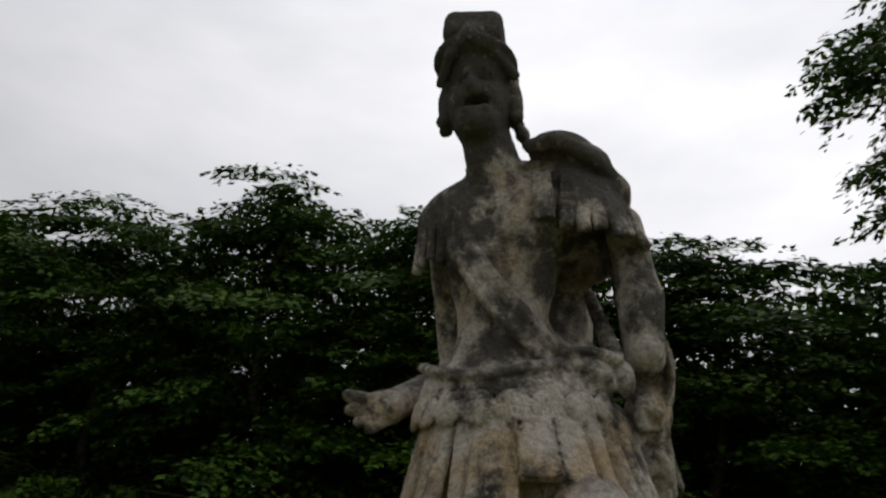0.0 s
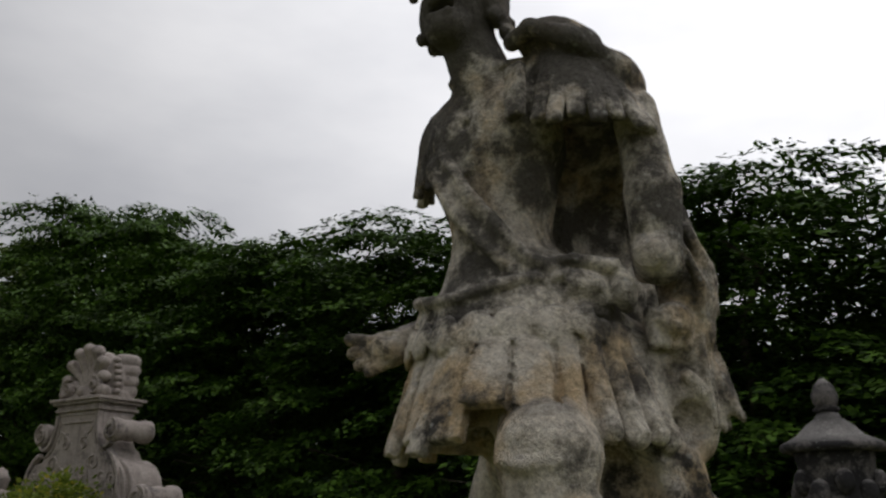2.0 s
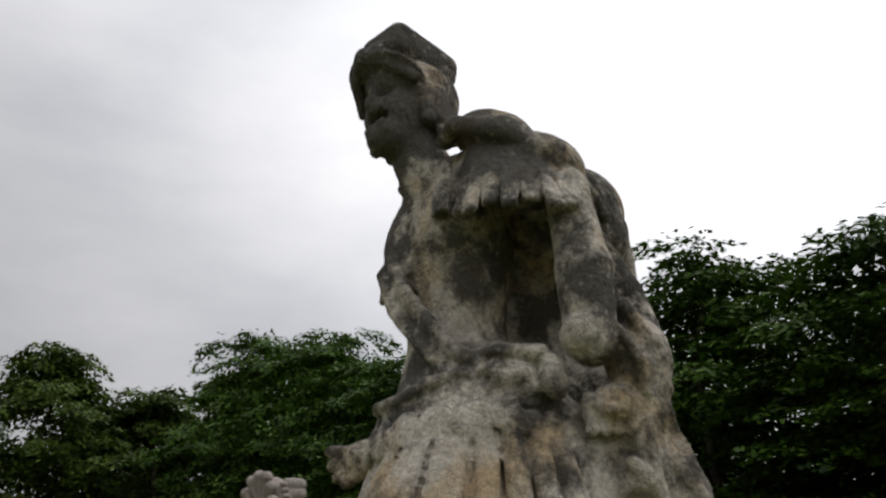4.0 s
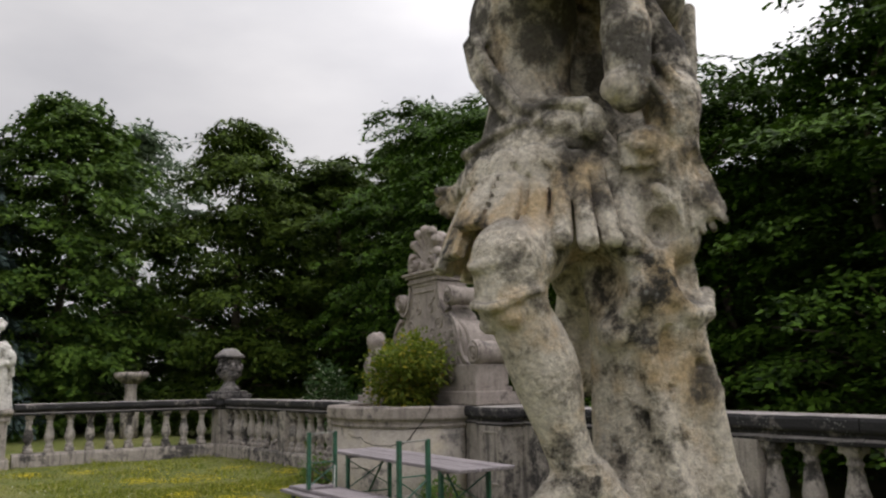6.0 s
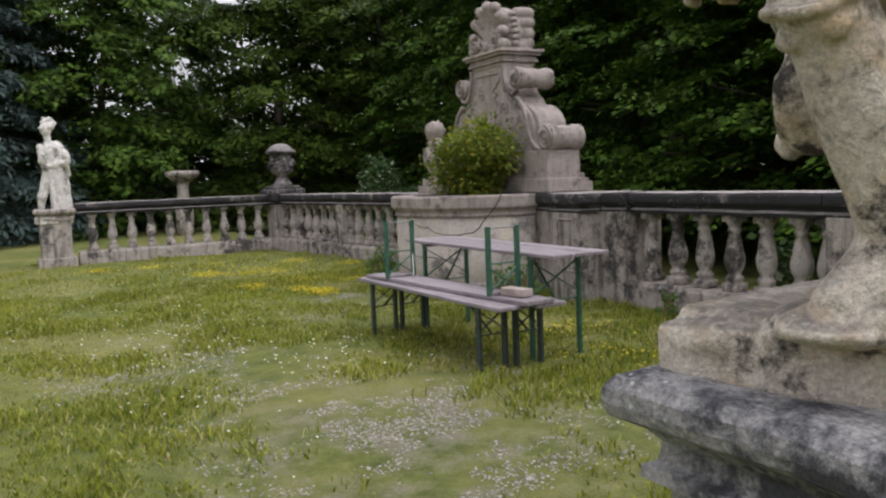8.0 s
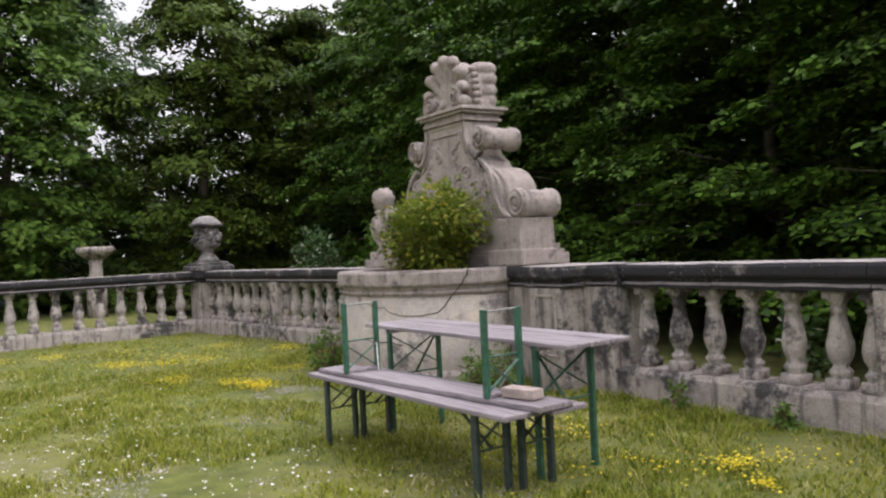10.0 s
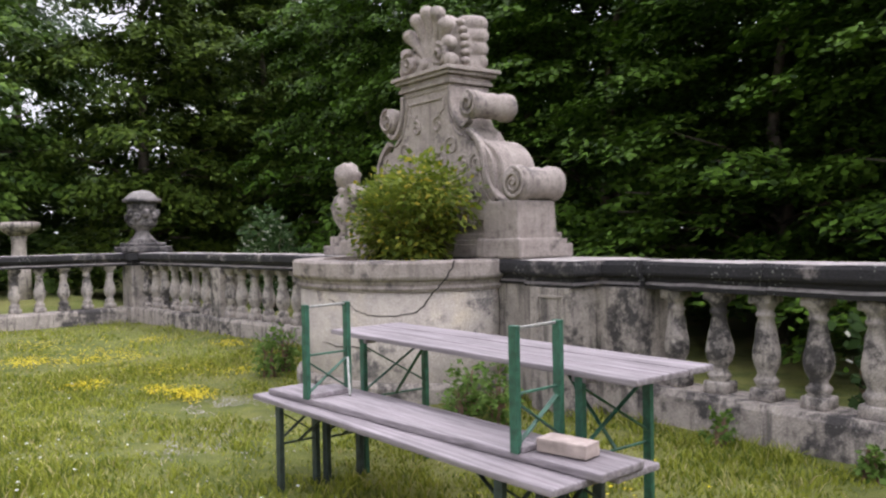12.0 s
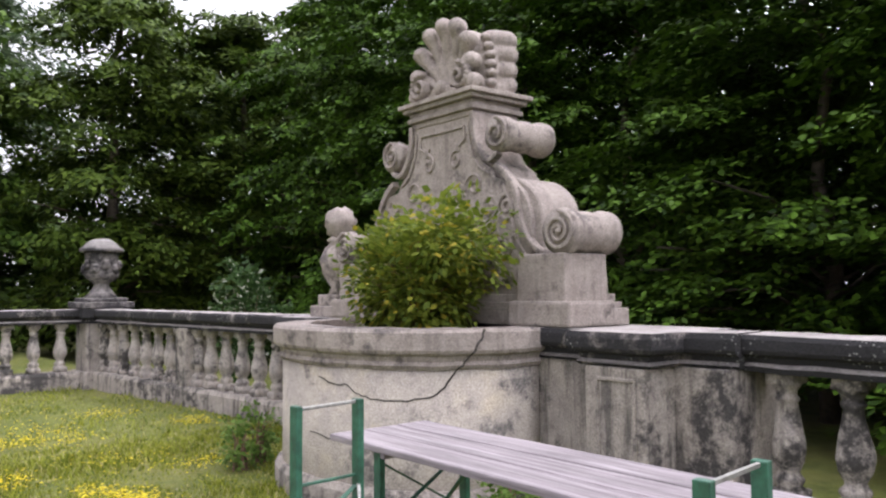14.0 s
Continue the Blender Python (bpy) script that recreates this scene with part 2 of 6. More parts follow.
def lawn_material():
    m, nt, bsdf = material("mossy_lawn_soil")
    pos = position(nt)
    n1, n2, n3 = noise_node(nt, 0.55, 5, 0.6, pos), noise_node(nt, 5.5, 5, 0.65, pos), noise_node(nt, 60, 4, 0.7, pos)
    col = mix_node(nt, ramp_node(nt, n2, [(0.3, (0, 0, 0)), (0.7, (1, 1, 1))]), (0.075, 0.105, 0.014), (0.21, 0.23, 0.04))
    col = mix_node(nt, ramp_node(nt, n1, [(0.45, (0, 0, 0)), (0.68, (0.7, 0.7, 0.7))]), col, (0.30, 0.28, 0.09))
    mp = nt.nodes.new("ShaderNodeMapping")
    mp.inputs["Location"].default_value = (0.46, -3.05, 0)
    mp.inputs["Scale"].default_value = (0.55, 0.75, 0)
    nt.links.new(pos, mp.inputs["Vector"])
    ln = nt.nodes.new("ShaderNodeVectorMath")
    ln.operation = "LENGTH"
    nt.links.new(mp.outputs[0], ln.inputs[0])
    near = ramp_node(nt, ln.outputs["Value"], [(0.2, (1, 1, 1)), (1.0, (0, 0, 0))])
    gate = ramp_node(nt, mix_node(nt, 0.5, noise_node(nt, 1.9, 5, 0.65, pos), n2), [(0.46, (0, 0, 0)), (0.60, (0.75, 0.75, 0.75))])
    col = mix_node(nt, mix_node(nt, 1.0, near, gate, "MULTIPLY"), col, mix_node(nt, n3, (0.13, 0.115, 0.085), (0.36, 0.33, 0.29)))
    col = mix_node(nt, 0.7, col, ramp_node(nt, n3, [(0.25, (0.35, 0.35, 0.35)), (0.75, (1, 1, 1))]), "MULTIPLY")
    nt.links.new(col, bsdf.inputs["Base Color"])
    bsdf.inputs["Roughness"].default_value = 1.0
    bump_node(nt, bsdf, n3, 0.8, 0.03)
    return m


M_LAWN = lawn_material()


# ---- mesh helpers ----
def mesh_np(name, verts, faces, mats, smooth=False, index=None):
    """A mesh from arrays: verts (n, 3), faces (m, 3 or 4)."""
    verts, faces = np.asarray(verts, np.float32), np.asarray(faces, np.int32)
    me = bpy.data.meshes.new(name)
    k = faces.shape[1]
    me.vertices.add(len(verts))
    me.vertices.foreach_set("co", verts.ravel())
    me.loops.add(len(faces) * k)
    me.loops.foreach_set("vertex_index", faces.ravel())
    me.polygons.add(len(faces))
    me.polygons.foreach_set("loop_start", np.arange(0, len(faces) * k, k, dtype=np.int32))
    if index is not None:
        me.polygons.foreach_set("material_index", np.asarray(index, np.int32))
    me.polygons.foreach_set("use_smooth", np.full(len(faces), smooth, bool))
    for mt in mats:
        me.materials.append(mt)
    me.update(calc_edges=True)
    me.validate()
    return me


def finish(bm, name, mat, smooth=False):
    me = bpy.data.meshes.new(name)
    bmesh.ops.recalc_face_normals(bm, faces=bm.faces)
    for f in bm.faces:
        f.smooth = smooth
    bm.to_mesh(me)
    bm.free()
    me.materials.append(mat)
    return me


def thing(name, at=(0, 0, 0), rz=0):
    ob = new(name)
    ob.matrix_world = pose(*at, 0, 0, rz)
    ob.empty_display_size = 0.1
    return ob


def part(name, data, material_, parent, label="", m=None, smooth=False):
    """Link a bmesh or a mesh as one object under a thing or a part, at the pose m within its parent."""
    if isinstance(data, bmesh.types.BMesh):
        data = finish(data, name, material_, smooth)
    ob = new(name, data)
    ob.parent = parent
    if m is not None:
        ob.matrix_basis = m
    if label:
        tagged(ob, label)
    return ob


def box(bm, x0, y0, z0, x1, y1, z1, bevel=0.0, seg=2, m=None):
    r = bmesh.ops.create_cube(bm, size=1.0)
    vs = r["verts"]
    bmesh.ops.scale(bm, verts=vs, vec=(x1 - x0, y1 - y0, z1 - z0))
    bmesh.ops.translate(bm, verts=vs, vec=((x0 + x1) / 2, (y0 + y1) / 2, (z0 + z1) / 2))
    if m is not None:
        bmesh.ops.transform(bm, matrix=m, verts=vs)
    if bevel:
        es = list({e for v in vs for e in v.link_edges})
        bmesh.ops.bevel(bm, geom=es, offset=bevel, segments=seg, affect="EDGES", profile=0.6)
    return bm


def bar(bm, a, b, w, d):
    """A flat bar from a to b."""
    a, b = Vector(a), Vector(b)
    m = Matrix.Translation((a + b) / 2) @ (b - a).to_track_quat("Z", "Y").to_matrix().to_4x4()
    L = (b - a).length / 2
    return box(bm, -w / 2, -d / 2, -L, w / 2, d / 2, L, 0.002, 1, m)


def lathe(bm, profile, seg=20, at=(0, 0, 0), sx=1.0, sy=1.0, square=0.0):
    """Turn a profile of (radius, z) round z; square > 0 pulls it towards a square plan."""
    rings = []
    for r, z in profile:
        ring = []
        for i in range(seg):
            a = 2 * math.pi * (i + 0.5) / seg
            c, s = math.cos(a), math.sin(a)
            k = 1 / max(abs(c), abs(s))
            f = 1 + square * (k - 1)
            ring.append(bm.verts.new((at[0] + r * f * c * sx, at[1] + r * f * s * sy, at[2] + z)))
        rings.append(ring)
    for p, q in zip(rings, rings[1:]):
        for i in range(seg):
            bm.faces.new((p[i], p[(i + 1) % seg], q[(i + 1) % seg], q[i]))
    bm.faces.new(rings[0][::-1])
    bm.faces.new(rings[-1])
    return bm


def sweep(bm, profile, line, closed_ends=True):
    """Sweep a closed profile of (out, z) along a plan line of points; out is to the right of the way."""
    rings = []
    n = len(line)
    for i, p in enumerate(line):
        p = Vector(p)
        d0 = (p - Vector(line[i - 1])).normalized() if i else (Vector(line[1]) - p).normalized()
        d1 = (Vector(line[i + 1]) - p).normalized() if i < n - 1 else d0
        n0, n1 = Vector((d0.y, -d0.x)), Vector((d1.y, -d1.x))
        nn = n0 + n1
        nn = nn / max(0.3, nn.dot(n0)) if nn.length > 1e-6 else n0
        rings.append([bm.verts.new((p.x + nn.x * o, p.y + nn.y * o, z)) for o, z in profile])
    k = len(profile)
    for a, b in zip(rings, rings[1:]):
        for i in range(k):
            bm.faces.new((a[i], a[(i + 1) % k], b[(i + 1) % k], b[i]))
    if closed_ends:
        bm.faces.new(rings[0])
        bm.faces.new(rings[-1][::-1])
    return bm


def wear(bm, size=0.006, scale=9.0, seed=0.0):
    """Uneven, worn surface: push every vertex a little by noise."""
    for v in bm.verts:
        p = v.co * scale + Vector((seed, seed * 1.7, seed * 0.3))
        v.co += noise.noise_vector(p) * size
    return bm


# ---- sculpting: smooth unions of simple solids on a grid, skinned with quads ----
class Clay:
    def __init__(self, lo, hi, h):
        self.lo, self.h = np.array(lo, np.float32), h
        self.n = np.ceil((np.array(hi) - np.array(lo)) / h).astype(int) + 1
        self.d = np.full(self.n, 0.25, np.float32)
        self.ax = [self.lo[i] + np.arange(self.n[i], dtype=np.float32) * h for i in range(3)]

    def _win(self, lo, hi, pad):
        s = []
        for i in range(3):
            a = int(max(0, math.floor((lo[i] - pad - self.lo[i]) / self.h)))
            b = int(min(self.n[i], math.ceil((hi[i] + pad - self.lo[i]) / self.h) + 1))
            if b <= a:
                return None
            s.append(slice(a, b))
        X, Y, Z = np.meshgrid(self.ax[0][s[0]], self.ax[1][s[1]], self.ax[2][s[2]], indexing="ij")
        return tuple(s), X, Y, Z

    def _blend(self, s, d, k, cut):
        old = self.d[s]
        if cut:
            t = np.clip(0.5 - 0.5 * (old + d) / k, 0, 1)
            self.d[s] = old * (1 - t) - d * t + k * t * (1 - t)
        else:
            t = np.clip(0.5 + 0.5 * (old - d) / k, 0, 1)
            self.d[s] = old * (1 - t) + d * t - k * t * (1 - t)

    def ball(self, c, r, k=0.02, rot=(0, 0, 0), cut=False):
        r = (r, r, r) if isinstance(r, (int, float)) else r
        R = max(r)
        w = self._win([v - R for v in c], [v + R for v in c], k + 3 * self.h)
        if w is None:
            return
        s, X, Y, Z = w
        q = np.stack((X - c[0], Y - c[1], Z - c[2]), -1)
        if any(rot):
            q = q @ np.array(Euler([radians(a) for a in rot]).to_matrix(), np.float32)
        q = q / np.array(r, np.float32)
        l0 = np.sqrt((q ** 2).sum(-1)) + 1e-6
        l1 = np.sqrt(((q / np.array(r, np.float32)) ** 2).sum(-1)) + 1e-6
        self._blend(s, (l0 * (l0 - 1) / l1).astype(np.float32), k, cut)

    def rod(self, a, b, ra, rb=None, k=0.02, flat=(1, 1, 1), cut=False):
        rb = ra if rb is None else rb
        f = np.array(flat, np.float32)
        a, b = np.array(a, np.float32), np.array(b, np.float32)
        R = max(ra, rb) / min(flat)
        w = self._win(np.minimum(a, b) - R, np.maximum(a, b) + R, k + 3 * self.h)
        if w is None:
            return
        s, X, Y, Z = w
        p = np.stack((X, Y, Z), -1) - a
        ab = b - a
        t = np.clip((p @ ab) / max(1e-9, float(ab @ ab)), 0, 1)
        q = (p - t[..., None] * ab) * f
        self._blend(s, (np.sqrt((q ** 2).sum(-1)) - (ra + (rb - ra) * t)).astype(np.float32), k, cut)

    def chain(self, pts, r, k=0.02, flat=(1, 1, 1), cut=False):
        n = len(pts) - 1
        rr = [r] * (n + 1) if isinstance(r, (int, float)) else [r[0] + (r[1] - r[0]) * i / n for i in range(n + 1)]
        for i in range(n):
            self.rod(pts[i], pts[i + 1], rr[i], rr[i + 1], k, flat, cut)

    def block(self, c, half, round_=0.02, k=0.02, rot=(0, 0, 0), cut=False):
        R = math.sqrt(sum(v * v for v in half))
        w = self._win([v - R for v in c], [v + R for v in c], k + 3 * self.h)
        if w is None:
            return
        s, X, Y, Z = w
        q = np.stack((X - c[0], Y - c[1], Z - c[2]), -1)
        if any(rot):
            q = q @ np.array(Euler([radians(a) for a in rot]).to_matrix(), np.float32)
        q = np.abs(q) - (np.array(half, np.float32) - round_)
        d = np.sqrt((np.maximum(q, 0) ** 2).sum(-1)) + np.minimum(q.max(-1), 0) - round_
        self._blend(s, d.astype(np.float32), k, cut)

    def mesh(self, name, mat, rough=0.004, scale=14.0):
        d = self.d
        for i in range(3):
            e = [slice(None)] * 3
            for side in (0, -1):
                e[i] = side
                d[tuple(e)] = np.maximum(d[tuple(e)], self.h)
        ins = d < 0
        n = self.n
        tot = np.zeros((n[0] - 1, n[1] - 1, n[2] - 1, 3), np.float32)
        cnt = np.zeros(tot.shape[:3], np.float32)
        offs = [(0, 0), (0, 1), (1, 0), (1, 1)]
        cross = []
        for axis in range(3):
            a = [slice(None)] * 3
            b = [slice(None)] * 3
            a[axis], b[axis] = slice(0, -1), slice(1, None)
            da, db = d[tuple(a)], d[tuple(b)]
            cr = ins[tuple(a)] != ins[tuple(b)]
            t = np.where(cr, da / np.where(cr, da - db, 1), 0).astype(np.float32)
            cross.append(cr)
            o1, o2 = [i for i in range(3) if i != axis]
            for u, v in offs:
                sl = [slice(None)] * 3
                sl[o1] = slice(u, n[o1] - 1 + u)
                sl[o2] = slice(v, n[o2] - 1 + v)
                c = cr[tuple(sl)]
                cnt += c
                tot[..., axis] += t[tuple(sl)] * c
                tot[..., o1] += u * c
                tot[..., o2] += v * c
        cell = cnt > 0
        idx = np.full(cell.shape, -1, np.int64)
        idx[cell] = np.arange(cell.sum())
        base = np.argwhere(cell)
        verts = (base + tot[cell] / cnt[cell][:, None]) * self.h + self.lo
        quads = []
        for axis in range(3):
            o1, o2 = (axis + 1) % 3, (axis + 2) % 3
            cr = cross[axis].copy()
            e = [slice(None)] * 3
            for o in (o1, o2):
                f = [slice(None)] * 3
                f[o] = 0
                cr[tuple(f)] = False
                f[o] = -1
                cr[tuple(f)] = False
            p = np.argwhere(cr)
            if not len(p):
                continue
            u, v = np.zeros(3, int), np.zeros(3, int)
            u[o1], v[o2] = 1, 1
            q = np.stack([idx[tuple((p - u - v).T)], idx[tuple((p - v).T)], idx[tuple(p.T)], idx[tuple((p - u).T)]], 1)
            flip = ~ins[tuple(p.T)]
            q[flip] = q[flip][:, ::-1]
            quads.append(q)
        quads = np.concatenate(quads)
        if rough:
            out = np.empty_like(verts)
            for i, v in enumerate(verts):
                p = Vector(v) * scale
                out[i] = noise.noise_vector(p) * rough + noise.noise_vector(p * 2.9) * (rough * 0.6) + noise.noise_vector(p * 0.4) * (rough * 1.3)
            verts = verts + out
        return mesh_np(name, verts, quads, [mat], True)


def tube(bm, pts, rad, seg=6):
    rings = []
    for i, p in enumerate(pts):
        p = Vector(p)
        d = (Vector(pts[min(i + 1, len(pts) - 1)]) - Vector(pts[max(i - 1, 0)])).normalized()
        side = d.cross(Vector((0, 1, 0)))
        side = side.normalized() if side.length > 1e-4 else Vector((1, 0, 0))
        up = side.cross(d)
        r = rad(i / (len(pts) - 1)) if callable(rad) else rad
        rings.append([bm.verts.new(p + (side * math.cos(2 * math.pi * j / seg) + up * math.sin(2 * math.pi * j / seg)) * r) for j in range(seg)])
    for a, b in zip(rings, rings[1:]):
        for j in range(seg):
            bm.faces.new((a[j], a[(j + 1) % seg], b[(j + 1) % seg], b[j]))
    bm.faces.new(rings[0])
    bm.faces.new(rings[-1][::-1])
    return bm


# ---- ground ----
def ground_z(x, y):
    return 0.03 * noise.noise(Vector((x * 0.35, y * 0.35, 0.0)))


bm = bmesh.new()
gx = [-400, -120, -60, -40] + [-30 + i * 0.75 for i in range(60)] + [18, 30, 60, 120, 400]
gy = [-400, -120, -40, -20] + [-10 + i * 0.75 for i in range(40)] + [24, 40, 70, 130, 400]
grid = [[bm.verts.new((x, y, ground_z(x, y) - (0.0 if y < 8.2 else 0.25))) for y in gy] for x in gx]
for i in range(len(gx) - 1):
    for j in range(len(gy) - 1):
        bm.faces.new((grid[i][j], grid[i + 1][j], grid[i + 1][j + 1], grid[i][j + 1]))
ground = new("ground", finish(bm, "ground", M_LAWN, True))
tagged(ground, "mown meadow lawn with thin gravelly patches", "lawn", kind="structure")

# ---- the terrace balustrade ----
C = -5.68            # middle of the terrace
WALL_Y = 7.97        # middle line of the long balustrade
TOP, UNDER, FOOT = 1.10, 0.905, 0.24
RIGHT_X, LEFT_X = 1.75, -13.1


def wall_y(x):
    """The middle line of the long balustrade: it bends forward towards the western corner."""
    return WALL_Y if x > -7.2 else WALL_Y - 0.62 * (-7.2 - x) / 5.9


COPING = [(-0.15, UNDER), (0.13, UNDER), (0.14, 0.935), (0.115, 0.955), (0.125, 0.985), (0.165, 1.0), (0.175, 1.02), (0.175, 1.075), (0.16, TOP), (-0.16, TOP + 0.005), (-0.175, 1.075), (-0.175, 1.0)]
FOOTING = [(-0.17, -0.3), (0.17, -0.3), (0.17, 0.20), (0.15, FOOT), (-0.15, FOOT), (-0.17, 0.2)]


def run_pieces(parent, name, profile, mat, a, b, step, seed, gap=0.006):
    """Stones laid end to end along a line from a to b."""
    a, b = Vector(a), Vector(b)
    L = (b - a).length
    n = max(1, round(L / step))
    rnd = random.Random(seed)
    cuts = [0] + [(i + rnd.uniform(-0.12, 0.12)) / n for i in range(1, n)] + [1]
    for s, e in zip(cuts, cuts[1:]):
        p, q = a.lerp(b, s), a.lerp(b, e)
        d = (q - p).normalized() * gap / 2
        k = max(2, int((q - p).length / 0.16))
        line = [tuple((p + d).lerp(q - d, i / k)) for i in range(k + 1)]
        bm = sweep(bmesh.new(), profile, line)
        wear(bm, 0.007, 8.0, seed + s * 7)
        part(name, bm, mat, parent)


def baluster_mesh():
    prof = [(0.075, 0.0), (0.075, 0.07), (0.060, 0.085), (0.074, 0.11), (0.074, 0.125), (0.056, 0.145), (0.050, 0.165), (0.078, 0.215), (0.090, 0.265), (0.087, 0.31),
            (0.070, 0.38), (0.055, 0.45), (0.047, 0.51), (0.060, 0.525), (0.060, 0.54), (0.049, 0.55), (0.052, 0.575), (0.072, 0.60), (0.075, 0.61), (0.075, 0.668)]
    bm = bmesh.new()
    lathe(bm, prof[1:-1], 16)
    box(bm, -0.078, -0.078, -0.002, 0.078, 0.078, 0.075, 0.008, 1)
    box(bm, -0.076, -0.076, 0.605, 0.076, 0.076, 0.672, 0.008, 1)
    wear(bm, 0.005, 12)
    return finish(bm, "baluster", M_BALUSTER, True)


BALUSTER = [baluster_mesh()]
for s in (3.3, 8.1):
    me = BALUSTER[0].copy()
    for v in me.vertices:
        v.co += noise.noise_vector(v.co * 11 + Vector((s, s, s))) * 0.010
    BALUSTER.append(me)


def baluster(parent, x, y, i, rz=0.0, dz=0.0):
    part("baluster", BALUSTER[(i * 7 + i // 3) % 3], M_BALUSTER, parent, m=pose(x, y, FOOT + dz, 0, 0, rz))


def pier_block(parent, x0, x1, y0, y1, z0, z1, seed, name="pier_shaft", mat=None, panel=None):
    bm = box(bmesh.new(), x0, y0, z0, x1, y1, z1, 0.012, 2)
    wear(bm, 0.006, 6, seed)
    p = part(name, bm, mat or M_WALL, parent)
    if panel:
        a, b, lo, hi, y = panel
        bm = bmesh.new()
        t = 0.018
        for q in ((a, lo, b, lo + 0.02), (a, hi - 0.02, b, hi), (a, lo + 0.02, a + 0.02, hi - 0.02), (b - 0.02, lo + 0.02, b, hi - 0.02)):
            box(bm, q[0], y - t, q[1], q[2], y + 0.01, q[3], 0.004, 1)
        wear(bm, 0.003, 10, seed)
        part("panel_moulding", bm, mat or M_WALL, p)
    return p


def stretch(name, label, x0, x1, posts, stones, seed):
    """A length of the long balustrade from x0 to x1 with balusters at the given places."""
    b = thing(name)
    tagged(b, label, "balustrade", kind="structure")
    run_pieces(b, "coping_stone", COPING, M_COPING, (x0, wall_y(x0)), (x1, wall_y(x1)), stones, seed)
    run_pieces(b, "base_stone", FOOTING, M_WALL, (x0, wall_y(x0)), (x1, wall_y(x1)), 1.25, seed + 5)
    for i, x in enumerate(posts):
        baluster(b, x, wall_y(x), i + seed)
    return b


STEP = 0.333
LBL = "weathered sandstone balustrade with bellied balusters and black-crusted coping"
for side in (1, -1):
    near = [C + side * (2.51 + STEP * i) for i in range(6)]
    far = [C + side * (5.16 + STEP * i) for i in range(6)]
    xs = sorted((C + side * 2.07, C + side * 4.47))
    b = stretch("balustrade_inner", LBL, xs[0], xs[1], near, 1.3, 11 if side > 0 else 23)
    for dx in (2.19, 4.43):
        baluster(b, C + side * dx, wall_y(C + side * dx) - 0.02, 3)
    xs = sorted((C + side * 4.47, C + side * 7.15))
    b = stretch("balustrade_outer", LBL, xs[0], xs[1], far, 1.35, 31 if side > 0 else 47)
    baluster(b, C + side * 4.86, wall_y(C + side * 4.86) - 0.02, 5)
    baluster(b, C + side * 7.1, wall_y(C + side * 7.1) - 0.02, 6)
    xc = C + side * 4.64
    yc = wall_y(xc)
    pier_block(b, xc - 0.16, xc + 0.16, yc - 0.14, yc + 0.14, FOOT - 0.01, UNDER + 0.01, 3 + side, "pilaster")

# the solid bay that carries the monument
bay = thing("monument_bay")
tagged(bay, "solid sandstone bay of the terrace wall with panelled piers", "wall", kind="structure")
for side in (1, -1):
    a, b2 = sorted((C + side * 1.05, C + side * 1.60))
    pier_block(bay, a, b2, 7.62, 8.3, -0.3, UNDER + 0.01, 2 + side, "wall_block")
    a, b2 = sorted((C + side * 1.60, C + side * 2.00))
    pier_block(bay, a - 0.003, b2 + 0.003, 7.45, 8.3, -0.3, UNDER + 0.012, 5 + side, "panelled_pier", None, (a + 0.08, b2 - 0.05, 0.32, 0.86, 7.45))
    a, b2 = sorted((C + side * 2.00, C + side * 2.34))
    pier_block(bay, a, b2, 7.72, 8.25, -0.3, UNDER + 0.012, 8 + side, "wall_block")
    line = [(C + side * 1.05, 7.62), (C + side * 1.57, 7.62), (C + side * 1.57, 7.47), (C + side * 2.02, 7.47), (C + side * 2.02, 7.74), (C + side * 2.36, 7.79)]
    if side < 0:
        line = line[::-1]
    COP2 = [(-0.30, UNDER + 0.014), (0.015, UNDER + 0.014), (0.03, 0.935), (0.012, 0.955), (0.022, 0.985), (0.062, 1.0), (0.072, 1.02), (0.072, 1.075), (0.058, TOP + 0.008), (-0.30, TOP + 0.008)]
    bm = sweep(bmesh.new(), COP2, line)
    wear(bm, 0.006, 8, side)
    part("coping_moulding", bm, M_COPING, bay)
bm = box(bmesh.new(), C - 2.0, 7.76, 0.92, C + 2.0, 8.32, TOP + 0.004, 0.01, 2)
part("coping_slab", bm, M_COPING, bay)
bm = box(bmesh.new(), C - 1.06, 7.75, -0.3, C + 1.06, 8.29, 0.93, 0.01, 1)
part("wall_block", bm, M_WALL, bay)


# ---- planter in front of the monument ----
def planter_line(rx, ry, n=2.25, count=36):
    pts = []
    for i in range(count + 1):
        a = math.pi * i / count
        c, s = math.cos(a), math.sin(a)
        pts.append((C - rx * math.copysign(abs(c) ** (2 / n), c), 7.60 - ry * s ** (2 / n)))
    return pts


planter = thing("planter")
tagged(planter, "bow-fronted rendered planter with a long crack, built against the bay", "planter")
PLP = [(-0.25, -0.3), (0.0, -0.3), (0.0, 0.90), (-0.25, 0.90)]
PL_RX, PL_RY = 1.09, 1.02
bm = sweep(bmesh.new(), PLP, planter_line(PL_RX, PL_RY))
wear(bm, 0.006, 5, 4)
planter_body = part("planter_wall", bm, M_PLASTER, planter, "cracked pale render", smooth=True)
bm = sweep(bmesh.new(), [(-0.2, 0.87), (0.012, 0.87), (0.028, 0.895), (0.012, 0.915), (0.022, 0.95), (0.055, 0.965), (0.065, 0.985), (0.065, 1.09), (0.05, 1.11), (-0.2, 1.11)], planter_line(PL_RX, PL_RY))
wear(bm, 0.006, 8, 9)
part("planter_coping", bm, M_MONUMENT, planter, smooth=False)
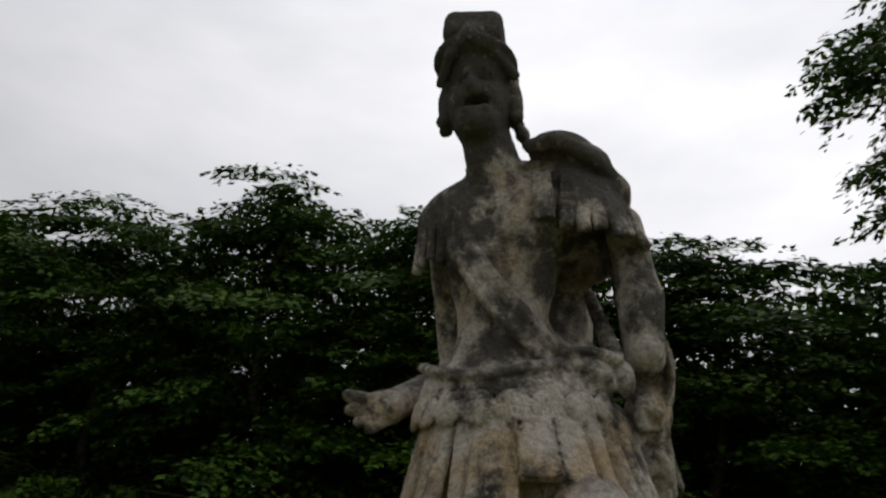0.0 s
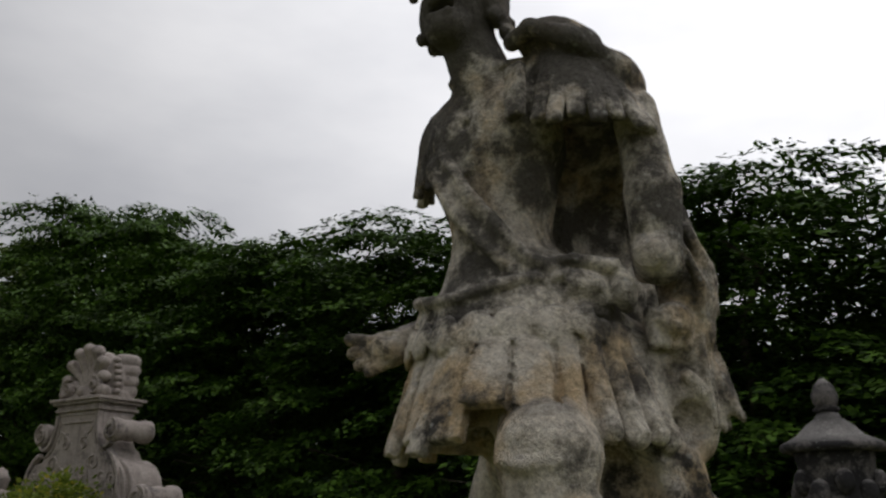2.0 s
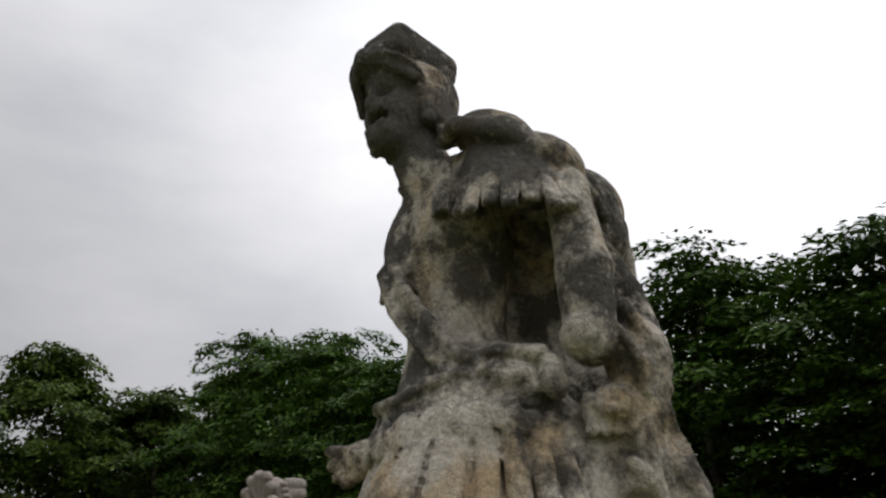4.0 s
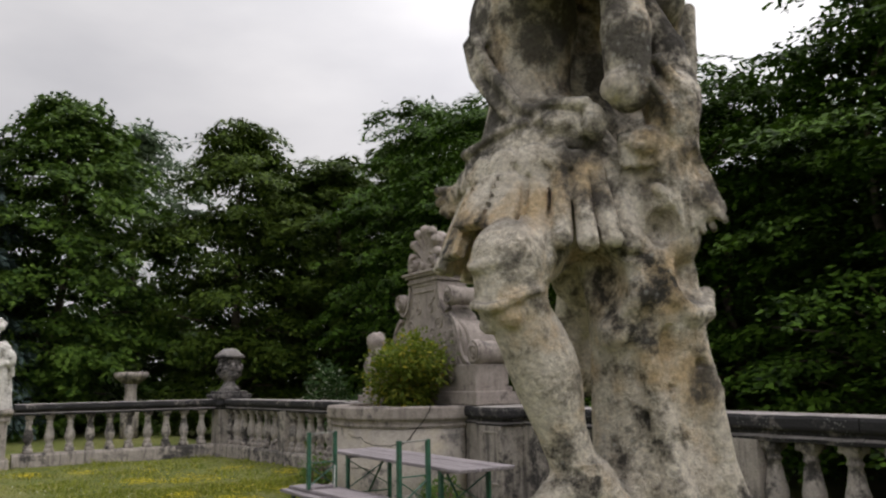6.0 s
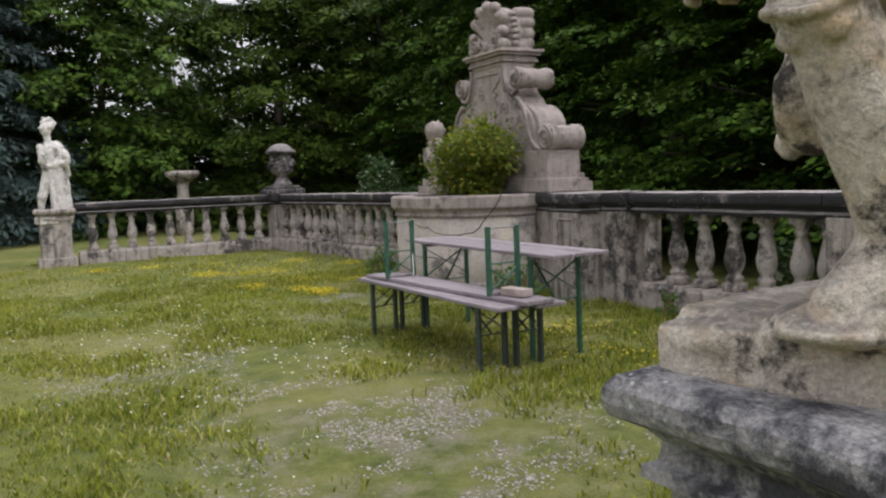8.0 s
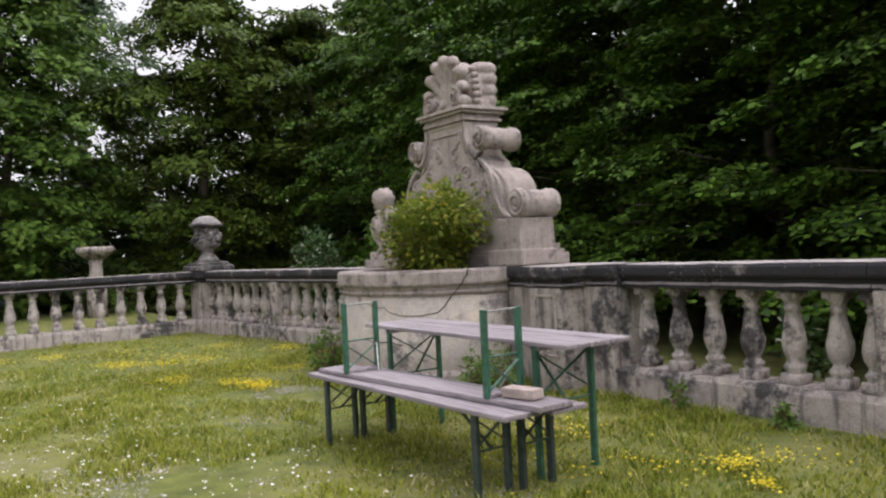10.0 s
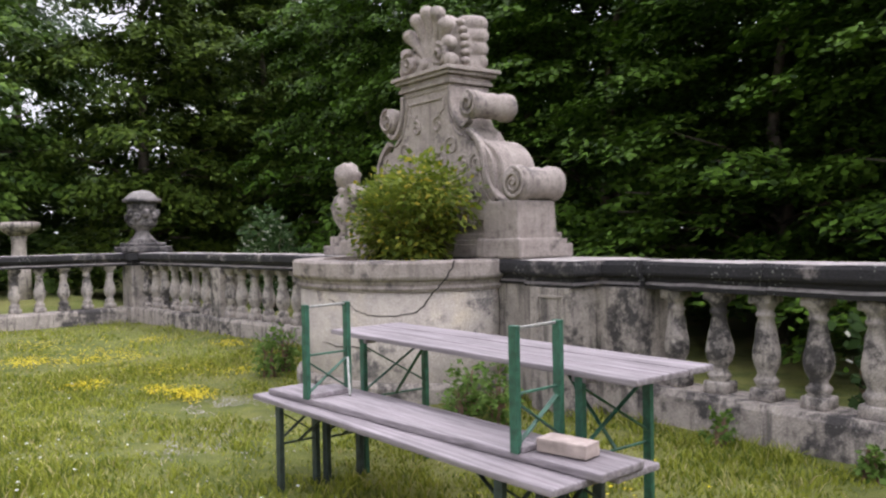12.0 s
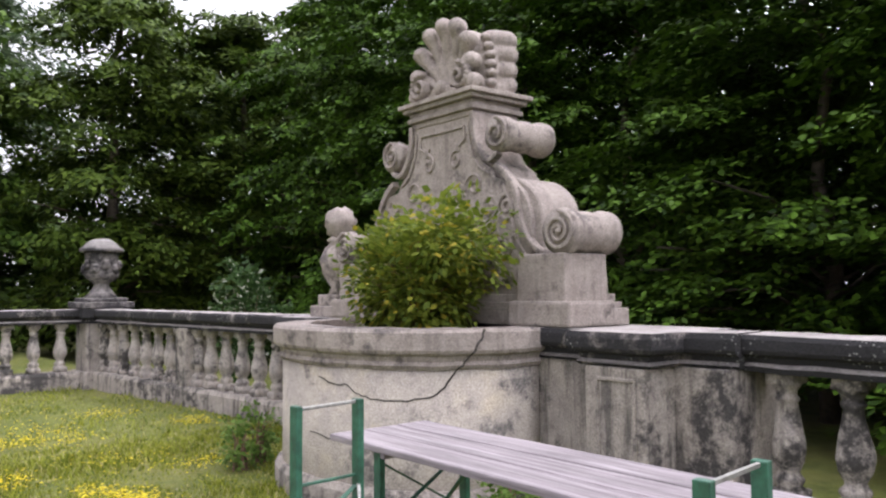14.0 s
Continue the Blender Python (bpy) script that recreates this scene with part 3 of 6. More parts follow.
bm = sweep(bmesh.new(), [(-0.1, -0.3), (0.05, -0.3), (0.05, 0.12), (0.03, 0.16), (-0.1, 0.16)], planter_line(PL_RX, PL_RY))
wear(bm, 0.008, 7, 2)
part("planter_footing", bm, M_WALL, planter)
bm = bmesh.new()
bm.faces.new([bm.verts.new((x, y, 1.02)) for x, y in planter_line(PL_RX - 0.1, PL_RY - 0.1)])
part("planter_soil", bm, M_SOIL, planter)


# long crack in the render
def planter_at(a, z, out):
    c, s = math.cos(a), math.sin(a)
    n = 2.25
    return (C + (PL_RX + out) * math.copysign(abs(c) ** (2 / n), c), 7.60 - (PL_RY + out) * abs(s) ** (2 / n), z)


bm = bmesh.new()
rnd = random.Random(3)
for route in ([(0.38, 1.11), (0.40, 1.05), (0.44, 0.97), (0.50, 0.90), (0.55, 0.84), (0.63, 0.745), (0.70, 0.70), (0.88, 0.68), (1.08, 0.69), (1.16, 0.71), (1.24, 0.76), (1.36, 0.765), (1.52, 0.80)], [(1.05, 0.40), (1.2, 0.43), (1.4, 0.42), (1.6, 0.45)]):
    pts = []
    for (a0, z0), (a1, z1) in zip(route, route[1:]):
        for k in range(4):
            t = k / 4
            z = z0 + (z1 - z0) * t
            pts.append(planter_at(a0 + (a1 - a0) * t + rnd.uniform(-0.008, 0.008), z + rnd.uniform(-0.006, 0.006), 0.066 if z > 0.965 else 0.03 if z > 0.87 else 0.001))
    tube(bm, pts, lambda t: 0.0075 - 0.004 * t, 5)
part("crack", bm, M_CRACK, planter, "dark open crack")

# ---- monument ----
monument = thing("monument", (C, 0, 0))
tagged(monument, "baroque sandstone monument with volutes, carved panel and scallop shell", "monument")
Y0, Y1 = 7.72, 8.22


def outline():
    """Right half of the body's outline, from the top to the foot."""
    pts = [(0.36, 2.64), (0.37, 2.50), (0.40, 2.38), (0.47, 2.26), (0.56, 2.20), (0.60, 2.14)]
    for i in range(9):
        a = math.pi / 2 * i / 8
        pts.append((0.62 + 0.37 * math.sin(a), 1.80 + 0.32 * math.cos(a)))
    pts += [(1.00, 1.62), (1.20, 1.58), (1.22, 1.32)]
    return pts


def slab_from(outl, y0, y1, bevel=0.012):
    bm = bmesh.new()
    full = [(-x, z) for x, z in outl] + [(x, z) for x, z in outl[::-1]]
    f = bm.faces.new([bm.verts.new((x, y0, z)) for x, z in full])
    r = bmesh.ops.extrude_face_region(bm, geom=[f])
    bmesh.ops.translate(bm, verts=[v for v in r["geom"] if isinstance(v, bmesh.types.BMVert)], vec=(0, y1 - y0, 0))
    if bevel:
        bmesh.ops.bevel(bm, geom=list(bm.edges), offset=bevel, segments=1, affect="EDGES")
    return bm


OUT = outline()
bm = slab_from([(x, z) for x, z in OUT] + [(1.22, 1.30)], Y0 + 0.04, Y1 - 0.08)
part("carved_body", bm, M_MONUMENT, monument)
front = [(x * 0.93, z) for x, z in OUT if z > 1.6] + [(0.86, 1.42)]
part("front_panel", slab_from(front, Y0, Y0 + 0.06, 0.006), M_MONUMENT, monument)
bm = bmesh.new()
for z0, z1, g, y in ((1.11, 1.22, 0.09, 0.0), (1.22, 1.26, 0.06, 0.0), (1.26, 1.31, 0.03, 0.0)):
    box(bm, -1.22 - g, Y0 + 0.02 - g, z0, 1.22 + g, Y1 - 0.08 + g, z1, 0.008, 2)
wear(bm, 0.006, 6, 1)
part("base_moulding", bm, M_MONUMENT, monument)
for s in (-1, 1):
    bm = box(bmesh.new(), *(sorted((s * 0.88, s * 1.30))[0], Y0 - 0.10, 1.26), sorted((s * 0.88, s * 1.30))[1], Y0 + 0.30, 1.57, 0.012, 2)
    wear(bm, 0.006, 6, s)
    part("scroll_pedestal", bm, M_MONUMENT, monument)
    bm = box(bmesh.new(), *(sorted((s * 0.84, s * 1.37))[0], Y0 - 0.15, 1.112), sorted((s * 0.84, s * 1.37))[1], Y0 + 0.30, 1.27, 0.02, 2)
    part("pedestal_base", bm, M_MONUMENT, monument)
bm = bmesh.new()
for z0, z1, g in ((2.60, 2.645, 0.0), (2.645, 2.68, 0.03), (2.68, 2.72, 0.015), (2.72, 2.755, 0.055), (2.755, 2.79, 0.085)):
    box(bm, -0.36 - g, Y0 - 0.01 - g, z0, 0.36 + g, Y1 - 0.06 + g, z1, 0.006, 1)
wear(bm, 0.005, 9, 3)
part("cornice", bm, M_MONUMENT, monument)


def volute(x, z, r, y0, y1, s, turns=2.1, start=90):
    """A scroll: barrel along y, waisted and strapped, its front face sunk between the windings of a raised band; s mirrors it."""
    bm = bmesh.new()
    seg, n = 28, 18
    rings = []
    for i in range(n + 1):
        t = i / n
        strap = 0.07 if 0.10 < t < 0.20 or 0.44 < t < 0.56 or 0.80 < t < 0.90 else 0.0
        rr = r * (1.0 + strap - 0.14 * math.sin(math.pi * t))
        yy = y0 + 0.022 + (y1 - y0 - 0.022) * t
        rings.append([bm.verts.new((x + rr * math.cos(2 * math.pi * j / seg), yy, z + rr * math.sin(2 * math.pi * j / seg))) for j in range(seg)])
    for a, b in zip(rings, rings[1:]):
        for j in range(seg):
            bm.faces.new((a[j], a[(j + 1) % seg], b[(j + 1) % seg], b[j]))
    bm.faces.new(rings[0][::-1])
    bm.faces.new(rings[-1])
    wear(bm, 0.005, 8, x)
    v = part("volute", bm, M_MONUMENT, monument, smooth=True)
    spiral_band(v, x, z, r, y0, s, turns, start)


def ribbon(bm, line, wide, y0, y1):
    """A raised band with a rectangular section on the front face: line of (x, z), half width by place."""
    rows = []
    n = len(line)
    for i, (x, z) in enumerate(line):
        a, b = line[max(i - 1, 0)], line[min(i + 1, n - 1)]
        d = Vector((b[0] - a[0], b[1] - a[1])).normalized()
        w = wide(i / (n - 1))
        nx, nz = -d.y * w, d.x * w
        rows.append([bm.verts.new(p) for p in ((x + nx, y1, z + nz), (x + nx * 0.9, y0 + 0.004, z + nz * 0.9), (x + nx * 0.5, y0, z + nz * 0.5), (x - nx * 0.5, y0, z - nz * 0.5), (x - nx * 0.9, y0 + 0.004, z - nz * 0.9), (x - nx, y1, z - nz))])
    for a, b in zip(rows, rows[1:]):
        for k in range(6):
            bm.faces.new((a[k], a[(k + 1) % 6], b[(k + 1) % 6], b[k]))
    bm.faces.new(rows[0][::-1])
    bm.faces.new(rows[-1])
    return bm


def spiral_band(parent, x, z, r, y0, s, turns, start):
    line = []
    for i in range(58):
        t = i / 57
        a = radians(start) - s * 2 * math.pi * turns * t
        rr = r * (0.90 - 0.76 * t ** 0.9)
        line.append((x + rr * math.cos(a), z + rr * math.sin(a)))
    part("spiral_band", ribbon(bmesh.new(), line, lambda t: r * (0.105 - 0.05 * t), y0 - 0.004, y0 + 0.03), M_MONUMENT, parent)
    eye = bmesh.new()
    bmesh.ops.create_icosphere(eye, subdivisions=2, radius=1.0)
    bmesh.ops.transform(eye, matrix=pose(x, y0 + 0.012, z) @ Matrix.Diagonal((r * 0.15, 0.022, r * 0.15, 1)), verts=eye.verts)
    part("spiral_eye", eye, M_MONUMENT, parent, smooth=True)


def curve_line(points, n=26):
    """A smooth line through a few points (Catmull-Rom)."""
    q = [points[0], *points, points[-1]]
    out = []
    for i in range(n + 1):
        u = i / n * (len(points) - 1)
        k = min(int(u), len(points) - 2)
        t = u - k
        p = q[k:k + 4]
        out.append(tuple(0.5 * (2 * p[1][c] + (p[2][c] - p[0][c]) * t + (2 * p[0][c] - 5 * p[1][c] + 4 * p[2][c] - p[3][c]) * t * t + (3 * p[1][c] - p[0][c] - 3 * p[2][c] + p[3][c]) * t ** 3) for c in (0, 1)))
    return out


YF = Y0 - 0.022          # face of the raised bands
for s in (-1, 1):
    volute(s * 1.24, 1.705, 0.145, Y0 - 0.10, Y1 - 0.14, s, 2.3, 90)
    volute(s * 0.62, 2.42, 0.125, Y0 - 0.04, Y1 - 0.06, s, 1.7, 90)
    # the band that runs from the middle scroll down into the outer one, with its sunken field
    for line, w, y in (([(0.60, 2.20), (0.70, 2.13), (0.79, 2.00), (0.82, 1.86), (0.87, 1.72), (0.99, 1.60), (1.14, 1.56), (1.27, 1.57)], 0.026, YF - 0.01),
                       ([(0.66, 2.06), (0.72, 1.96), (0.745, 1.82), (0.80, 1.67), (0.91, 1.54), (1.05, 1.50)], 0.013, YF + 0.004),
                       ([(0.36, 2.62), (0.365, 2.50), (0.40, 2.38), (0.47, 2.28), (0.545, 2.25), (0.62, 2.29)], 0.024, YF - 0.01),
                       ([(0.31, 2.56), (0.315, 2.46), (0.35, 2.33), (0.42, 2.22), (0.52, 2.16)], 0.011, YF + 0.004)):
        part("scroll_edge", ribbon(bmesh.new(), [(s * x, z) for x, z in curve_line(line)], lambda t, w=w: w * (1 - 0.35 * t), y, Y0 + 0.03), M_MONUMENT, monument)
    # scroll on the shoulder of the body
    sc = [(0.70 + 0.10 * (1 - 0.8 * t) * math.cos(math.pi * 0.5 + 2 * math.pi * 1.6 * t), 1.90 + 0.10 * (1 - 0.8 * t) * math.sin(math.pi * 0.5 + 2 * math.pi * 1.6 * t)) for t in [i / 34 for i in range(35)]]
    part("relief_scroll", ribbon(bmesh.new(), [(s * x, z) for x, z in sc], lambda t: 0.017 - 0.008 * t, YF, Y0 + 0.03), M_MONUMENT, monument)
    # tendrils of the carved field: stems that curl at their ends
    for cx, cz, r0, st, way in ((0.16, 2.30, 0.065, 60, 1), (0.36, 2.09, 0.085, 200, -1), (0.52, 1.92, 0.075, 20, 1), (0.20, 1.98, 0.085, 300, 1), (0.42, 1.74, 0.090, 120, -1), (0.15, 1.66, 0.080, 200, 1), (0.66, 1.64, 0.080, 60, -1), (0.55, 1.47, 0.070, 300, 1), (0.84, 1.43, 0.065, 30, 1), (0.30, 1.45, 0.070, 90, -1)):
        pts = []
        for i in range(26):
            t = i / 25
            a = radians(st) + way * 2 * math.pi * 1.35 * t
            rr = r0 * (1.15 - 0.95 * t)
            pts.append((s * (cx + rr * math.cos(a)), cz + rr * math.sin(a)))
        part("relief_scroll", ribbon(bmesh.new(), pts, lambda t: 0.013 - 0.005 * t, YF + 0.004, Y0 + 0.02), M_MONUMENT, monument)
        # a leaf that springs from the outer end of the stem
        a = radians(st + 70 * way)
        for da, ln in ((0.0, 0.075), (0.7, 0.055), (-0.7, 0.055)):
            bx, bz = cx + r0 * 1.15 * math.cos(radians(st)), cz + r0 * 1.15 * math.sin(radians(st))
            q = [(s * (bx + ln * t * math.cos(a + da * t)), bz + ln * t * math.sin(a + da * t)) for t in [i / 6 for i in range(7)]]
            part("relief_leaf", ribbon(bmesh.new(), q, lambda t: 0.004 + 0.013 * math.sin(math.pi * min(1, t * 0.9 + 0.05)), YF + 0.006, Y0 + 0.02), M_MONUMENT, monument)
for line in ([(-0.26, 2.53), (0.26, 2.53)], [(-0.26, 2.53), (-0.265, 2.44), (-0.20, 2.40), (-0.20, 2.36)], [(0.26, 2.53), (0.265, 2.44), (0.20, 2.40), (0.20, 2.36)]):
    part("relief_frame", ribbon(bmesh.new(), [tuple(v) for v in line], lambda t: 0.012, YF + 0.004, Y0 + 0.02), M_MONUMENT, monument)

# scallop shell on the cornice: hollow fan of flutes between two scrolls, padded rolls behind
sh = Clay((-0.55, 7.46, 2.74), (0.55, 8.40, 3.45), 0.0105)
sh.ball((0, 7.93, 2.98), (0.36, 0.17, 0.36), 0.02)
sh.block((0, 7.93, 2.82), (0.35, 0.22, 0.06), 0.02, 0.02)
for i in range(9):
    a = radians(-4 + 188 * i / 8)
    L = 0.50 if i in (3, 4, 5) else 0.47 if i in (2, 6) else 0.42
    ca, sa = math.cos(a), math.sin(a)
    tip = (L * 0.80 * ca, 7.735, 2.86 + L * 0.92 * sa + 0.02)
    sh.chain([(0.05 * ca, 7.79, 2.86), (L * 0.45 * ca, 7.79, 2.86 + L * 0.52 * sa), (L * 0.68 * ca, 7.77, 2.86 + L * 0.80 * sa), tip], (0.026, 0.064), 0.008)
    sh.ball((tip[0] * 1.0, 7.755, tip[2]), (0.064, 0.070, 0.064), 0.008)
for i in range(9):
    a = radians(-4 + 188 * i / 8)
    L = 0.47 if 2 <= i <= 6 else 0.40
    ca, sa = math.cos(a), math.sin(a)
    sh.chain([(0.10 * ca, 7.735, 2.87 + 0.10 * sa), (L * 0.50 * ca, 7.705, 2.86 + L * 0.57 * sa), (L * 0.72 * ca, 7.655, 2.86 + L * 0.84 * sa)], (0.016, 0.044), 0.005, cut=True)
sh.ball((0, 7.72, 2.86), (0.055, 0.06, 0.06), 0.01)
for s in (-1, 1):
    for z, r in ((2.88, 0.075), (2.995, 0.082), (3.115, 0.085), (3.225, 0.08)):
        sh.rod((s * 0.24, 8.00, z), (s * 0.30, 8.12, z), r, r * 0.95, 0.008)
    for i in range(26):
        t = i / 25
        a = math.pi * 0.5 - s * 2 * math.pi * 1.5 * t
        rr = 0.105 * (1 - 0.85 * t)
        sh.ball((s * 0.235 + rr * math.cos(a), 7.70, 2.905 + rr * math.sin(a)), (0.022 - 0.006 * t, 0.045, 0.022 - 0.006 * t), 0.004)
    for z in (2.86, 2.93, 3.00, 3.07, 3.14, 3.21):
        sh.ball((s * (0.375 - 0.9 * (z - 2.95) ** 2), 7.885, z), (0.038, 0.050, 0.032), 0.004)
part("scallop_shell", sh.mesh("scallop_shell", M_MONUMENT, 0.003), M_MONUMENT, monument)


# small carved finial at the monument's western foot
fin = thing("carved_finial", (C - 1.66, 7.86, TOP + 0.008))
tagged(fin, "pale carved stone finial with a bulging body beside the monument", "finial")
part("finial_base", box(box(bmesh.new(), -0.22, -0.2, 0, 0.22, 0.2, 0.10, 0.012, 2), -0.16, -0.15, 0.10, 0.16, 0.15, 0.20, 0.012, 2), M_MONUMENT, fin)
part("finial_body", wear(lathe(bmesh.new(), [(0.12, 0.19), (0.10, 0.26), (0.17, 0.40), (0.19, 0.52), (0.15, 0.62), (0.10, 0.67), (0.13, 0.70), (0.09, 0.73)], 22), 0.022, 13), M_MONUMENT, fin, smooth=True)
part("finial_top", wear(lathe(bmesh.new(), [(0.07, 0.72), (0.11, 0.76), (0.12, 0.80), (0.14, 0.84), (0.14, 0.88), (0.12, 0.92), (0.10, 0.96), (0.04, 1.0)], 20), 0.035, 19), M_MONUMENT, fin, smooth=True)


# ---- urns on the corner piers ----
def corner_urn(x, y, z, finial):
    u = thing("stone_urn", (x, y, z))
    tagged(u, "dark weathered stone urn, domed lid with a pine-cone finial" if finial else "dark weathered stone urn with a pale domed lid", "urn", "corner urns")
    bm = bmesh.new()
    box(bm, -0.36, -0.36, 0.0, 0.36, 0.36, 0.09, 0.015, 2)
    box(bm, -0.29, -0.29, 0.09, 0.29, 0.29, 0.15, 0.02, 2)
    part("urn_plinth", wear(bm, 0.008, 7, x), M_URN, u)
    bm = lathe(bmesh.new(), [(0.25, 0.15), (0.17, 0.22), (0.10, 0.32), (0.11, 0.36), (0.20, 0.42), (0.24, 0.48), (0.215, 0.56), (0.22, 0.72), (0.24, 0.80), (0.20, 0.82)], 22)
    body = part("urn_body", wear(bm, 0.012, 9, x), M_URN, u, smooth=True)
    for i in range(10):
        a = 2 * math.pi * i / 10
        bm = bmesh.new()
        bmesh.ops.create_icosphere(bm, subdivisions=2, radius=1.0)
        bmesh.ops.transform(bm, matrix=pose(0.225 * math.cos(a), 0.225 * math.sin(a), 0.62 - 0.06 * (i % 2), 0, 0, math.degrees(a)) @ Matrix.Diagonal((0.05, 0.06, 0.08, 1)), verts=bm.verts)
        part("festoon", wear(bm, 0.012, 12, i), M_URN, body, smooth=True)
    bm = lathe(bmesh.new(), [(0.29, 0.80), (0.31, 0.82), (0.30, 0.85), (0.24, 0.89), (0.20, 0.94), (0.13, 0.985), (0.05, 1.0)] if not finial else
               [(0.29, 0.80), (0.31, 0.82), (0.30, 0.85), (0.20, 0.90), (0.13, 0.97), (0.085, 1.01), (0.06, 1.05)], 22)
    lid = part("urn_lid", wear(bm, 0.008, 9, x), M_URN, u, smooth=True)
    if finial:
        bm = lathe(bmesh.new(), [(0.06, 1.04), (0.085, 1.06), (0.06, 1.08), (0.075, 1.10), (0.085, 1.15), (0.06, 1.21), (0.02, 1.26)], 14)
        part("finial", wear(bm, 0.008, 14, x), M_URN, lid, smooth=True)
    return u


def corner(name, x, y, seed):
    c = thing(name)
    tagged(c, "square sandstone corner pier of the balustrade", "pier", kind="structure")
    pier_block(c, x - 0.26, x + 0.26, y - 0.26, y + 0.26, -0.3, UNDER, seed)
    bm = box(bmesh.new(), x - 0.32, y - 0.32, -0.3, x + 0.32, y + 0.32, 0.236, 0.02, 2)
    part("pier_foot", wear(bm, 0.007, 6, seed), M_WALL, c)
    bm = bmesh.new()
    for z0, z1, g in ((UNDER - 0.002, 0.94, 0.03), (0.94, 0.985, 0.01), (0.985, TOP + 0.01, 0.08)):
        box(bm, x - 0.26 - g, y - 0.26 - g, z0, x + 0.26 + g, y + 0.26 + g, z1, 0.012, 2)
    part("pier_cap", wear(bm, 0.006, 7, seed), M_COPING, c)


LEFT_Y = wall_y(LEFT_X) + 0.05
corner("corner_pier_east", RIGHT_X, WALL_Y, 3)
corner("corner_pier_west", LEFT_X, LEFT_Y, 4)
corner_urn(RIGHT_X, WALL_Y, TOP + 0.012, True)
corner_urn(LEFT_X, LEFT_Y, TOP + 0.012, False)


def side_wall(name, x, y0, y1, count, seed):
    b = thing(name)
    tagged(b, LBL, "balustrade", kind="structure")
    run_pieces(b, "coping_stone", COPING, M_COPING, (x, y0), (x, y1), 1.4, seed)
    run_pieces(b, "base_stone", FOOTING, M_WALL, (x, y0), (x, y1), 1.4, seed + 2)
    for i in range(count):
        baluster(b, x, y0 + (y1 - y0) * (i + 0.75) / (count + 0.5), i + seed)


side_wall("balustrade_west", LEFT_X, 3.56, LEFT_Y - 0.28, 10, 3)


# ---- end piers and their statues ----
def end_pier(name, x0, x1, y0, y1, top, seed, mat, wide=0.0):
    c = thing(name)
    tagged(c, "moulded sandstone end pier carrying a statue", "pier", kind="structure")
    xa, xb, ya, yb = x0 + 0.08, x1 - 0.08, y0 + 0.08, y1 - 0.08
    pier_block(c, xa, xb, ya, yb, 0.14, top - 0.20, seed, "pier_shaft", mat)
    bm = bmesh.new()
    box(bm, xa - 0.06, ya - 0.06, -0.3, xb + 0.06, yb + 0.06, 0.16, 0.02, 2)
    part("pier_foot", wear(bm, 0.007, 6, seed), mat, c)

    def ring(o, z):
        return [(xa - o, ya - o, z), (xb + o, ya - o, z), (xb + o, yb + o, z), (xa - o, yb + o, z)]
    bm = bmesh.new()
    prof = [(0.0, top - 0.215), (0.035, top - 0.21), (0.035, top - 0.185), (0.012, top - 0.175), (0.008, top - 0.14), (0.03, top - 0.115), (0.055, top - 0.10), (0.08, top - 0.085), (0.088, top - 0.06), (0.086, top - 0.03), (0.07, top - 0.008), (0.04, top)]
    n = 8
    rings = []
    for o, z in prof:
        q = ring(o, z)
        rings.append([bm.verts.new(Vector(q[i]).lerp(Vector(q[(i + 1) % 4]), j / n)) for i in range(4) for j in range(n)])
    for a, b in zip(rings, rings[1:]):
        for i in range(len(a)):
            bm.faces.new((a[i], a[(i + 1) % len(a)], b[(i + 1) % len(a)], b[i]))
    bm.faces.new(rings[-1])
    bm.faces.new(rings[0][::-1])
    part("pier_cap", wear(bm, 0.010, 5, seed), mat, c, smooth=False)
    return c


end_pier("end_pier_east", 1.45, 2.09, 3.50, 4.40, 0.935, 5, M_PIER)
end_pier("end_pier_west", LEFT_X - 0.34, LEFT_X + 0.34, 2.88, 3.54, 1.03, 9, M_WALL)


